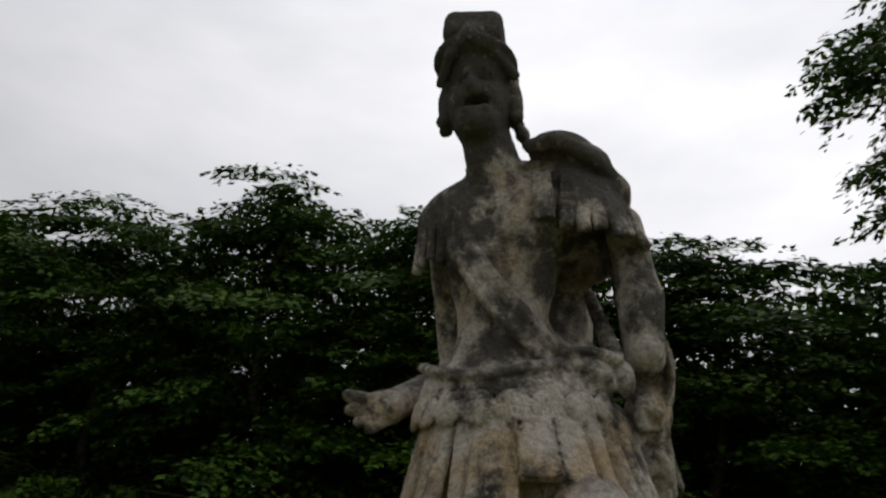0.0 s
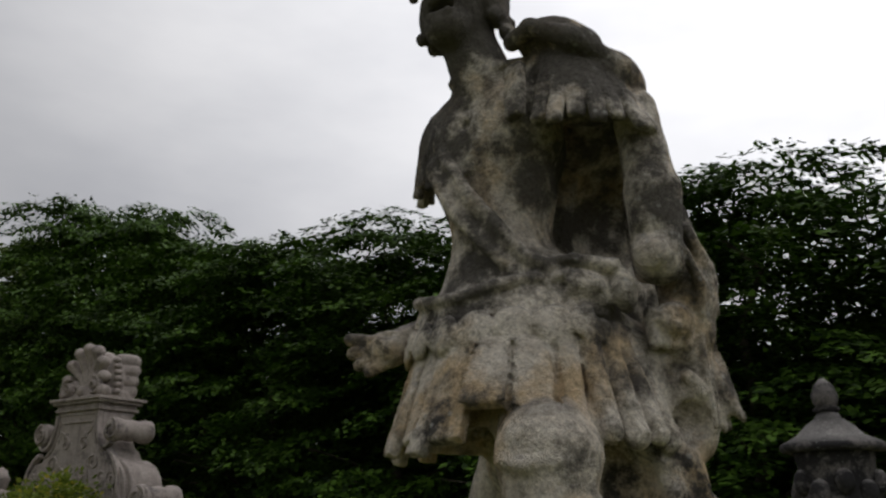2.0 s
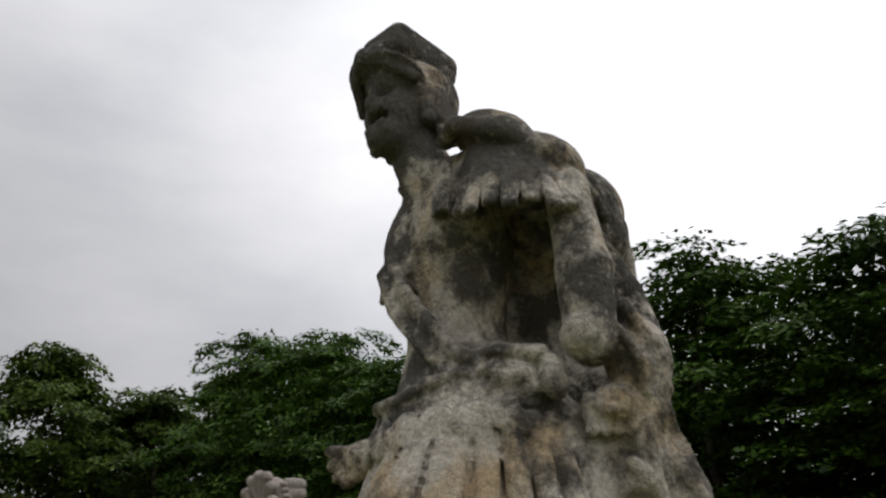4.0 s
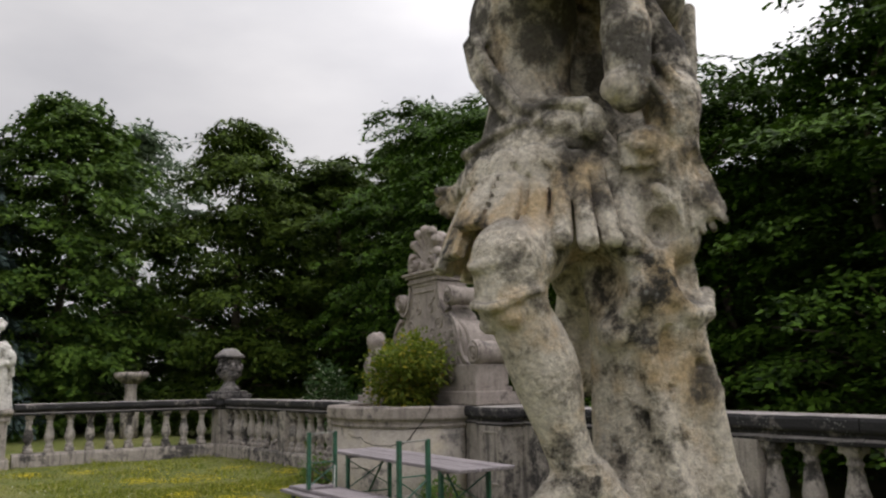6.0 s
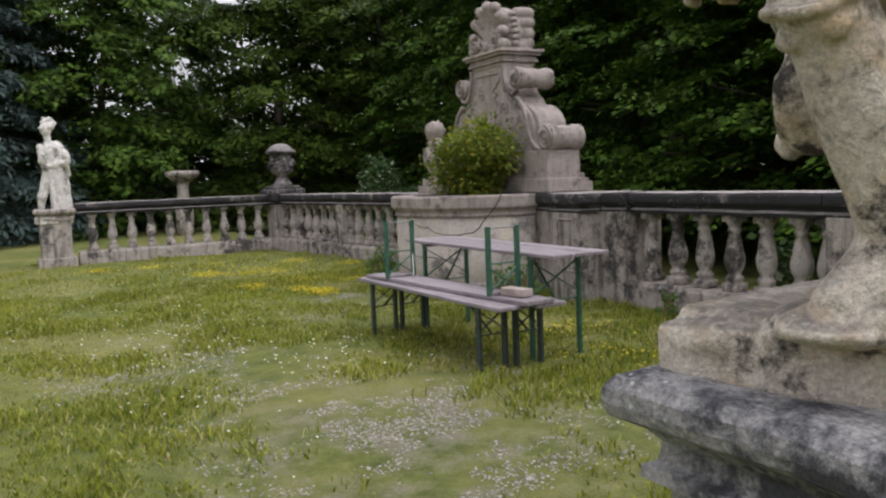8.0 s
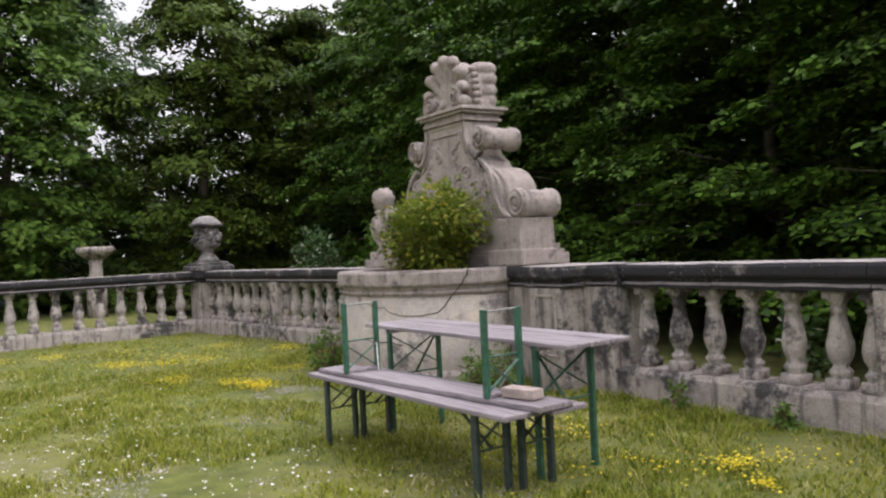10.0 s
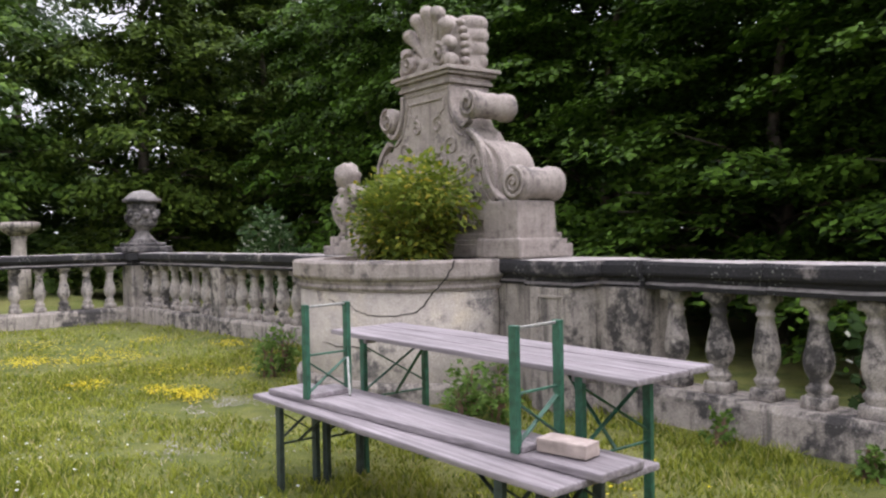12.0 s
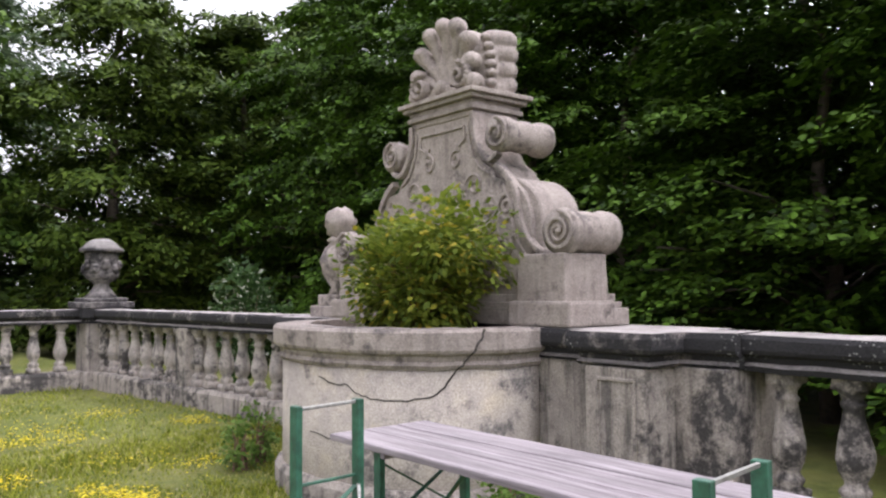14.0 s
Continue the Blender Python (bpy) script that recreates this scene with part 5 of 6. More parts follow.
def far_figure(x, y, z):
    c = Clay((-0.5, -0.5, 0.0), (0.5, 0.5, 2.02), 0.0165)
    c.block((0, 0, 0.07), (0.27, 0.27, 0.07), 0.02, 0.02)
    c.rod((0.05, 0.10, 0.12), (0.03, 0.08, 0.95), 0.13, 0.13, 0.05)
    c.rod((0.0, -0.20, 0.17), (0.05, -0.16, 0.50), 0.055, 0.065, 0.03)
    c.rod((0.05, -0.16, 0.50), (0.03, -0.02, 0.92), 0.075, 0.10, 0.04)
    c.rod((-0.02, 0.20, 0.12), (-0.02, 0.10, 1.0), 0.12, 0.08, 0.04)
    for i in range(5):
        c.rod((0.12 - 0.03 * i, -0.02 + 0.07 * i, 0.95), (0.14 - 0.04 * i, 0.0 + 0.08 * i, 0.16), 0.03, 0.04, 0.02)
    c.ball((0.02, 0.02, 1.12), (0.14, 0.17, 0.25), 0.05)
    c.ball((0.0, 0.06, 1.30), (0.15, 0.19, 0.16), 0.05)
    c.rod((0.02, 0.20, 1.36), (0.06, 0.24, 1.05), 0.06, 0.05, 0.03)
    c.rod((0.06, 0.24, 1.05), (0.14, 0.06, 1.02), 0.05, 0.045, 0.03)
    c.rod((0.02, -0.14, 1.36), (0.10, -0.14, 1.12), 0.055, 0.045, 0.03)
    c.rod((0.10, -0.14, 1.12), (0.12, -0.02, 1.28), 0.045, 0.04, 0.03)
    c.ball((-0.06, 0.16, 1.20), (0.09, 0.12, 0.28), 0.04)
    c.rod((0, 0.0, 1.42), (0.01, -0.01, 1.58), 0.06, 0.05, 0.03)
    c.ball((0.02, -0.02, 1.66), (0.085, 0.095, 0.115), 0.02)
    c.ball((0.0, 0.02, 1.72), (0.10, 0.12, 0.085), 0.02)
    c.ball((0.02, -0.10, 1.69), (0.07, 0.05, 0.02), 0.01)
    c.rod((0.0, 0.08, 1.78), (0.0, -0.04, 1.88), 0.03, 0.02, 0.02)
    c.ball((0.06, 0.24, 1.16), (0.10, 0.10, 0.17), 0.02)
    c.rod((0.08, 0.26, 1.12), (0.04, 0.30, 0.86), 0.055, 0.03, 0.02)
    c.rod((0.13, -0.10, 1.00), (0.15, 0.16, 1.08), 0.045, 0.04, 0.015)
    for z in (0.35, 0.55, 0.75):
        c.rod((0.20, 0.02 + 0.06 * z, z + 0.14), (0.20, 0.06 + 0.04 * z, z - 0.16), 0.022, 0.030, 0.008, cut=True)
    c.chain([(0.02, -0.06, 1.80), (0.0, 0.06, 1.86), (-0.02, 0.14, 1.78)], 0.035, 0.01)
    ob = new("robed_statue", c.mesh("robed_statue", M_FAR_STATUE, 0.010, 9))
    ob.matrix_world = pose(x, y, z, 0, 0, 8)
    return tagged(ob, "pale stone statue of a helmeted robed figure on the end pier", "statue")


far_figure(LEFT_X, 3.20, 1.032)


# ---- beer table and benches ----
def steel_frame(parent, x, y0, y1, h, lean, mat, up=1.0, z0=0.0, wide=0.04, tag="", flip=False):
    """A folding leg frame across the board: two posts, cross braces and a strut towards the middle."""
    fr = part("leg", bar(bmesh.new(), (x, y0, z0), (x, y0, z0 + up * h), wide, 0.026), mat, parent, tag)
    part("leg", bar(bmesh.new(), (x, y1, z0), (x, y1, z0 + up * h), wide, 0.026), mat, parent, tag)
    b = bmesh.new()
    near, far = (0.05, 0.40) if flip else (0.95, 0.62)
    bar(b, (x, y0, z0 + h * near), (x, y1, z0 + h * far), 0.022, 0.006)
    bar(b, (x + 0.008, y1, z0 + h * near), (x + 0.008, y0, z0 + h * far), 0.022, 0.006)
    bar(b, (x, y0, z0 + h * (0.46 if flip else 0.56)), (x, y1, z0 + h * (0.46 if flip else 0.56)), 0.012, 0.010)
    part("cross_brace", b, mat, fr)
    if flip:
        return fr
    s = bmesh.new()
    ym = (y0 + y1) / 2
    bar(s, (x, ym, z0 + up * h * 0.56), (x + lean * 0.30, ym, z0 + up * h * 0.985), 0.020, 0.008)
    part("strut", s, mat, fr)
    return fr


def board(bm, L, w, t, z, y=0.0):
    box(bm, -L / 2, y - w / 2, z - t, L / 2, y + w / 2, z, 0.008, 2)
    return bm


def dress(bm, parent, name):
    """Cut the board along its length and let it sag and wear a little."""
    es = [e for e in bm.edges if abs(e.verts[0].co.x - e.verts[1].co.x) > 0.5]
    bmesh.ops.subdivide_edges(bm, edges=es, cuts=14)
    for v in bm.verts:
        v.co.z += 0.004 * noise.noise(Vector((v.co.x * 1.3, v.co.y * 3, 1.0)))
        v.co += noise.noise_vector(v.co * 14) * 0.002
    part(name, bm, M_WOOD, parent)


def beer_table(x, y, rz):
    t = thing("beer_table", (x, y, 0), rz)
    tagged(t, "folding beer table with weathered grey planks on green steel legs", "table")
    for yy, w in ((-0.165, 0.16), (0.0, 0.16), (0.165, 0.16)):
        dress(board(bmesh.new(), 2.2, w, 0.027, 0.775 + 0.002 * (yy > 0), yy), t, "tabletop_plank")
    for s in (-1, 1):
        steel_frame(t, s * 0.80, -0.21, 0.21, 0.745, -s, M_GREEN)
        b = box(bmesh.new(), s * 0.80 - 0.04, -0.22, 0.722, s * 0.80 + 0.04, 0.22, 0.747, 0.004, 1)
        part("batten", b, M_WOOD, t)
    return t


def beer_bench(x, y, z, rz, flip=False, mat=None):
    t = thing("beer_bench", (x, y, z), rz)
    h, zb = 0.46, 0.47
    tagged(t, "folding beer bench turned upside down, green legs in the air" if flip else "folding beer bench with a weathered grey plank, standing", "bench", "beer benches")
    if flip:
        dress(board(bmesh.new(), 2.2, 0.25, 0.03, 0.03), t, "seat_plank")
        for s in (-1, 1):
            steel_frame(t, s * 0.71, -0.125, 0.125, 0.475, -s, M_GREEN, 1.0, 0.028, 0.038, "", True)
            b = bmesh.new()
            bar(b, (s * 0.71, -0.125, 0.49), (s * 0.71, 0.125, 0.495), 0.010, 0.012)
            part("foot_wire", b, M_STRAP, t)
            b = bmesh.new()
            bar(b, (s * 0.71, 0.125, 0.24), (s * 0.60, 0.06, 0.035), 0.012, 0.010)
            part("hinge_strut", b, M_STRAP, t)
            b = box(bmesh.new(), s * 0.71 - 0.03, -0.12, 0.03, s * 0.71 + 0.03, 0.12, 0.055, 0.004, 1)
            part("batten", b, M_WOOD, t)
    else:
        dress(board(bmesh.new(), 2.2, 0.25, 0.028, zb), t, "seat_plank")
        for s in (-1, 1):
            steel_frame(t, s * 0.83, -0.105, 0.105, 0.44, -s, mat or M_DARKSTEEL, 1.0, 0.0, 0.045)
    return t


beer_table(-2.75, 5.885, 0.3)
beer_bench(-2.74, 5.295, 0.0, 1.6)
beer_bench(-2.70, 5.555, 0.0, 2.4)
beer_bench(-2.68, 5.41, 0.4715, 4.6, True)
bm = box(bmesh.new(), -0.105, -0.05, 0.0, 0.105, 0.05, 0.055, 0.006, 2)
brick_ob = new("loose_brick", finish(wear(bm, 0.004, 20), "loose_brick", M_BRICK))
brick_ob.matrix_world = pose(-1.82, 5.47, 0.505, 0, 0, 12)
tagged(brick_ob, "pinkish brick lying on the upturned bench", "brick")


# ---- foliage ----
def sprays(centres, dirs, leaves, size, spread, seed, droop=0.25, aspect=0.55):
    """Leaf quads on flat sprays: each spray is a fan of leaves round its centre, tipped along its way."""
    r = np.random.RandomState(seed)
    n = len(centres)
    d = dirs / (np.linalg.norm(dirs, axis=1, keepdims=True) + 1e-9)
    upv = np.tile(np.array([0, 0, 1.0]), (n, 1)) + r.normal(0, 0.25, (n, 3)) + d * 0.25
    side = np.cross(d, upv)
    side /= np.linalg.norm(side, axis=1, keepdims=True) + 1e-9
    nrm = np.cross(side, d)
    u = r.uniform(-0.5, 1.0, (n, leaves))
    v = r.uniform(-1, 1, (n, leaves)) * (1.05 - 0.75 * np.abs(u)) * 0.75
    w = r.normal(0, 0.10, (n, leaves)) - droop * np.clip(u, 0, 1) ** 2
    P = centres[:, None, :] + spread[:, None, None] * (u[..., None] * d[:, None, :] + v[..., None] * side[:, None, :] + w[..., None] * nrm[:, None, :])
    ld = d[:, None, :] * r.uniform(0.5, 1.0, (n, leaves, 1)) + side[:, None, :] * (np.sign(v) * r.uniform(0.2, 1.0, (n, leaves)))[..., None] + r.normal(0, 0.25, (n, leaves, 3)) - np.array([0, 0, 0.25])
    ld /= np.linalg.norm(ld, axis=2, keepdims=True)
    ln = nrm[:, None, :] + r.normal(0, 0.24, (n, leaves, 3))
    ls = np.cross(ld, ln)
    ls /= np.linalg.norm(ls, axis=2, keepdims=True) + 1e-9
    s = size * r.uniform(0.65, 1.25, (n, leaves, 1))
    a = P - ld * s * 0.5
    b = P + ls * s * aspect * 0.5
    c = P + ld * s * 0.5
    e = P - ls * s * aspect * 0.5
    V = np.stack((a, b, c, e), 2).reshape(-1, 3)
    F = np.arange(len(V)).reshape(-1, 4)
    return V, F


def crown_points(n, height, radius, bottom, shape, seed, boughs=64, pads=6):
    """Places for sprays: boughs reach out from the trunk and end in flat drooping pads of leaves, with dark gaps between them."""
    r = np.random.RandomState(seed)
    lz = (np.arange(boughs) + r.uniform(0, 1, boughs)) / boughs
    la = np.arange(boughs) * 2.399 + r.normal(0, 0.4, boughs)
    env = shape(lz)
    lr = radius * env * r.uniform(0.66, 0.98, boughs)
    L = np.stack((lr * np.cos(la), lr * np.sin(la), bottom + lz * (height - bottom)), 1)
    reach = radius * r.uniform(0.30, 0.50, boughs) * (0.45 + 0.55 * env)
    o = np.stack((np.cos(la), np.sin(la), np.zeros(boughs)), 1)
    q = r.normal(0, 1, (boughs, pads, 3))
    q /= np.linalg.norm(q, axis=2, keepdims=True)
    off = q * r.uniform(0.45, 1.0, (boughs, pads, 1)) * reach[:, None, None] * np.array([1, 1, 0.30])
    out = (off * o[:, None]).sum(2, keepdims=True)
    C2 = L[:, None] + off + o[:, None] * out * 0.4
    C2[..., 2] -= 0.35 * np.clip(out[..., 0], -0.4, 2)
    C2 = C2.reshape(-1, 3)
    k = r.randint(0, boughs * pads, n)
    ok = o[k // pads]
    size = radius * 0.092 * r.uniform(0.7, 1.4, boughs * pads)[k][:, None]
    g = r.normal(0, 1, (n, 3)) * np.array([1, 1, 0.20])
    g[:, 2] -= 0.45 * (g * ok).sum(1)
    P = C2[k] + g * size
    inner = r.uniform(0, 1, n) < 0.17
    P[inner, :2] *= r.uniform(0.15, 0.8, (inner.sum(), 1))
    D = ok * 0.9 + g * np.array([0.5, 0.5, 0.3])
    D[:, 2] -= 0.25
    return P, D, L


def limb_mesh(name, height, girth, ends, seed):
    bm = bmesh.new()
    rnd = random.Random(seed)
    pts = [(rnd.uniform(-0.05, 0.05) * i, rnd.uniform(-0.05, 0.05) * i, -0.3 + (height * 0.9 + 0.3) * i / 8) for i in range(9)]
    tube(bm, pts, lambda t: girth * (1 - 0.85 * t) + 0.02, 9)
    for e in ends:
        z = max(0.3, min(height * 0.82, e[2] * 0.75))
        a = Vector((0, 0, z))
        b = Vector(e)
        tube(bm, [a, a.lerp(b, 0.5) + Vector((0, 0, 0.12 * (b - a).length)), b], lambda t: girth * 0.28 * (1 - 0.8 * t) + 0.008, 5)
    return finish(bm, name, M_BARK, True)


def tree_kind(name, label, height, radius, bottom, shape, count, leaves, size, spread, mat, seed, droop=0.25, aspect=0.55, girth=0.16):
    t = thing(name)
    tagged(t, label, "tree", name + " row")
    P, D, L = crown_points(count, height, radius, bottom, shape, seed)
    r = np.random.RandomState(seed + 1)
    V, F = sprays(P, D, leaves, size, r.uniform(0.7, 1.3, count) * spread, seed + 2, droop, aspect)
    part("crown", mesh_np("crown", V, F, [mat]), mat, t)
    part("trunk", limb_mesh("trunk", height, girth, [tuple(v) for v in L[:26]], seed), M_BARK, t)
    return t


def place(first, spots):
    """The first tree goes to the first spot, copies to the others: (x, y, z, turn, scale)."""
    for i, (x, y, z, rz, s) in enumerate(spots):
        m = pose(x, y, z, 0, 0, rz)
        if i:
            ob = copy_thing(first, m)
        else:
            ob = first
            ob.matrix_basis = m
        ob.scale = (s, s, s) if isinstance(s, (int, float)) else (s[0], s[0], s[1])


def hedge_shape(z):
    return np.clip(1.02 - 0.25 * z - 0.6 * np.clip(z - 0.7, 0, 1) * 2, 0.15, 1)


def round_shape(z):
    return np.clip(np.sqrt(np.clip(1 - (2 * z - 0.85) ** 2, 0.02, 1)), 0.2, 1)


hb1 = tree_kind("hornbeam_tree", "dense dark green hornbeam, leafy down to the ground", 8.8, 2.5, 0.75, hedge_shape, 6000, 12, 0.120, 0.27, M_LEAF_DARK, 3, 0.3, 0.6, 0.11)
hb2 = tree_kind("hornbeam_tree", "dense dark green hornbeam, leafy down to the ground", 9.4, 2.6, 0.75, hedge_shape, 6000, 12, 0.120, 0.27, M_LEAF_DARK, 13, 0.3, 0.6, 0.11)
place(hb1, [(-13.6, 14.4, -0.3, 10, (1.0, 1.02)), (-8.4, 13.4, -0.3, 130, (0.95, 0.78)), (-2.6, 13.2, -0.3, 250, (0.95, 0.77)), (3.6, 13.0, -0.3, 40, (1.0, 0.62)), (9.5, 11.5, -0.3, 300, (1.05, 1.0)), (-16.4, 17.6, -0.3, 77, 1.05), (-5.6, 16.4, -0.3, 177, (1.0, 0.76)), (-17.2, 14.4, -0.3, 210, (1.0, 1.12))])
place(hb2, [(-11.0, 14.0, -0.3, 60, (1.0, 0.80)), (-5.5, 13.4, -0.3, 200, (0.95, 0.71)), (0.4, 13.0, -0.3, 330, (0.95, 0.66)), (8.0, 12.0, -0.3, 120, (1.0, 1.0)), (-1.2, 16.4, -0.3, 20, (1.0, 0.72)), (12.5, 8.5, -0.3, 180, 1.05), (-9.8, 17.0, -0.3, 95, (1.0, 0.82))])
lime = tree_kind("lime_tree", "tall yellowish-green lime tree with drooping foliage", 10.0, 3.0, 0.3, round_shape, 5600, 12, 0.17, 0.36, M_LEAF_LIME, 23, 0.6, 0.6, 0.2)
place(lime, [(-22.4, 10.4, -0.3, 0, (0.95, 1.02)), (-22.0, 13.6, -0.3, 140, (1.05, 0.92)), (-24.0, 17.5, -0.3, 250, (1.1, 1.1)), (-18.5, 18.0, -0.3, 50, (1.0, 1.05))])
maple = tree_kind("maple_tree", "broad bright green maple with layered boughs", 9.6, 3.4, 0.0, round_shape, 5600, 12, 0.18, 0.38, M_LEAF_BRIGHT, 33, 0.2, 0.75, 0.18)
place(maple, [(-24.5, 5.3, -0.3, 0, (1.0, 1.12)), (-31.0, 9.0, -0.3, 130, (1.0, 0.52)), (-28.0, 2.0, -0.3, 20, (1.0, 0.9))])
far_t = tree_kind("far_tree", "tall pale grey-green tree with an open crown", 15.0, 3.8, 4.0, round_shape, 1700, 12, 0.28, 0.62, M_LEAF_FAR, 43, 0.2, 0.6, 0.3)
place(far_t, [(-44.0, 21.0, -0.3, 0, 0.95), (-46.0, 11.4, -0.3, 120, 1.12), (-36.0, 24.0, -0.3, 220, 0.8)])


def spruce(x, y, height, seed):
    t = thing("spruce_tree", (x, y, -0.3))
    tagged(t, "tall blue-grey spruce with drooping branches", "tree")
    r = np.random.RandomState(seed)
    n = 6500
    z = r.uniform(0.0, 1, n) ** 1.25
    R = 5.2 * (1 - z) ** 1.05 + 0.1
    a = r.uniform(0, 2 * np.pi, n)
    rad = R * np.sqrt(r.uniform(0.25, 1, n))
    layer = np.round(z * 22) / 22
    P = np.stack((rad * np.cos(a), rad * np.sin(a), 0.5 + layer * (height - 0.5) - 0.30 * rad + r.normal(0, 0.1, n)), 1)
    D = np.stack((np.cos(a), np.sin(a), np.full(n, -0.25)), 1)
    V, F = sprays(P, D, 17, 0.27, np.full(n, 0.45), seed, 0.6, 0.24)
    part("crown", mesh_np("crown", V, F, [M_NEEDLE]), M_NEEDLE, t)
    part("trunk", limb_mesh("trunk", height, 0.28, [(2.2 * math.cos(i), 2.2 * math.sin(i), 0.8 + i * 0.5) for i in range(24)], seed), M_BARK, t)


spruce(-23.1, 0.35, 19.0, 5)


def undergrowth(name, label, line, count, height, depth, leaves, size, spread, mat, seed):
    """A thicket along a plan line."""
    r = np.random.RandomState(seed)
    a, b = np.array(line[0]), np.array(line[1])
    t = r.uniform(0, 1, count)
    top = height * (0.75 + 0.25 * np.sin(t * 37 + seed) * np.sin(t * 91))
    z = top * r.uniform(0, 1, count) ** 0.8
    P = np.stack((a[0] + (b[0] - a[0]) * t + r.normal(0, depth, count), a[1] + (b[1] - a[1]) * t + r.normal(0, depth, count), z - 0.3), 1)
    D = r.normal(0, 1, (count, 3)) * np.array([1, 1, 0.3]) + np.array([0.3, -0.6, -0.1])
    V, F = sprays(P, D, leaves, size, np.full(count, spread), seed, 0.3, 0.6)
    tagged(new(name, mesh_np(name, V, F, [mat])), label, "thicket", kind="stuff")


undergrowth("far_thicket", "dark thicket closing the view behind the trees", ((-30.0, 22.0), (14.0, 17.5)), 8000, 6.6, 0.7, 9, 0.34, 0.7, M_LEAF_DARK, 71)
undergrowth("near_thicket", "dark thicket between the hornbeams", ((-1.0, 15.6), (13.0, 12.6)), 6500, 5.6, 0.6, 9, 0.2, 0.48, M_LEAF_DARK, 77)
undergrowth("west_thicket", "dense far woodland edge beyond the lawn", ((-36.0, -16.0), (-34.0, 24.0)), 3600, 5.5, 0.7, 9, 0.36, 0.8, M_LEAF_DARK, 73)
undergrowth("east_thicket", "dark thicket to the east of the terrace", ((15.0, 18.0), (16.0, -6.0)), 1600, 5.0, 0.5, 9, 0.32, 0.7, M_LEAF_DARK, 75)


def bush(name, label, x, y, z, rx, rz, count, leaves, size, spread, mat, seed, category="shrub", stems=14):
    t = thing(name, (x, y, z))
    tagged(t, label, category)
    r = np.random.RandomState(seed)
    q = r.normal(0, 1, (count, 3))
    q /= np.linalg.norm(q, axis=1, keepdims=True)
    rr = r.uniform(0.3, 1.0, (count, 1)) ** 0.45 * (1 + 0.22 * np.sin(q[:, :1] * 5 + 1) * np.cos(q[:, 2:] * 4))
    P = q * rr * np.array([rx, rx * 0.8, rz])
    lob = r.normal(0, 1, (11, 3)) * np.array([rx, rx * 0.8, rz]) * 0.56
    lob = np.clip(lob, np.array([-rx, -rx, -rz]) * 0.62, np.array([rx, rx, rz]) * 0.8)
    P = np.where(r.uniform(0, 1, (count, 1)) < 0.6, lob[r.randint(0, 11, count)] + P * 0.46, P * 0.8)
    P[:, 2] = np.maximum(P[:, 2] + rz * 0.85, 0.04)
    V, F = sprays(P, q + np.array([0, 0, 0.2]), leaves, size, r.uniform(0.7, 1.4, count) * spread, seed + 1, 0.3, 0.6)
    part("foliage", mesh_np("foliage", V, F, [mat]), mat, t)
    bm = bmesh.new()
    rnd = random.Random(seed)
    for i in range(stems):
        a = rnd.uniform(0, 6.28)
        e = Vector((rx * 0.75 * math.cos(a) * rnd.uniform(0.3, 1), rx * 0.6 * math.sin(a) * rnd.uniform(0.3, 1), rz * rnd.uniform(0.8, 1.6)))
        tube(bm, [(0.06 * math.cos(a), 0.06 * math.sin(a), -0.02), e * 0.5 + Vector((0, 0, 0.08)), e], lambda t_: 0.010 * (1 - 0.7 * t_), 4)
    tagged(part("stem_bundle", bm, M_SOIL, t), kind="stuff")
    return t


bush("planter_shrub", "loose green shrub with yellowing leaves growing in the planter", -5.38, 7.22, 1.02, 0.60, 0.45, 1150, 9, 0.060, 0.14, M_SHRUB, 7, stems=40)
bush("elder_bush", "pale flowering bush behind the balustrade", -11.6, 9.0, 0.2, 0.75, 0.78, 500, 9, 0.085, 0.16, M_IVY, 9)
bush("wall_bush", "small leafy sapling between the balusters", -2.05, 8.35, 0.0, 0.16, 0.40, 34, 7, 0.10, 0.14, M_IVY, 19, stems=6)
for i, (x, y, s) in enumerate(((-4.25, 7.00, 0.22), (-3.85, 6.92, 0.26), (-4.05, 6.75, 0.18), (-6.95, 6.85, 0.26), (-6.80, 6.62, 0.20), (-1.7, 7.6, 0.10), (-2.6, 7.62, 0.11), (-0.6, 7.6, 0.10))):
    bush("weed_clump", "clump of tall weeds at the foot of the wall", x, y, 0.0, s * 0.7, s, int(90 * s / 0.25), 6, 0.045, 0.06, M_WEED, 60 + i, "weeds", 12)

# far stone basin on its column
basin = thing("stone_basin", (-20.0, 6.75, -0.1))
tagged(basin, "shallow stone basin on a short column beyond the terrace", "basin")
part("column", lathe(bmesh.new(), [(0.24, 0.0), (0.24, 0.9), (0.17, 1.0), (0.15, 1.4), (0.18, 1.55)], 14), M_WALL, basin, smooth=True)
part("bowl", lathe(bmesh.new(), [(0.16, 1.53), (0.30, 1.62), (0.44, 1.72), (0.46, 1.80), (0.43, 1.86), (0.36, 1.86), (0.30, 1.78)], 18), M_WALL, basin, smooth=True)


# ---- grass, flowers ----
# thin places in the lawn where gravel shows: x, y, width, amount
BARE = ((-1.25, 4.55, 1.0, 0.85), (-0.3, 4.0, 1.1, 0.7), (-1.95, 3.75, 0.7, 0.6), (-3.3, 4.1, 0.6, 0.7), (-3.35, 3.1, 0.7, 0.6), (-4.4, 3.7, 0.6, 0.6), (-1.8, 5.0, 0.5, 0.5), (-5.7, 5.75, 0.55, 0.9), (-4.8, 5.1, 0.5, 0.6), (0.2, 5.2, 0.5, 0.4))


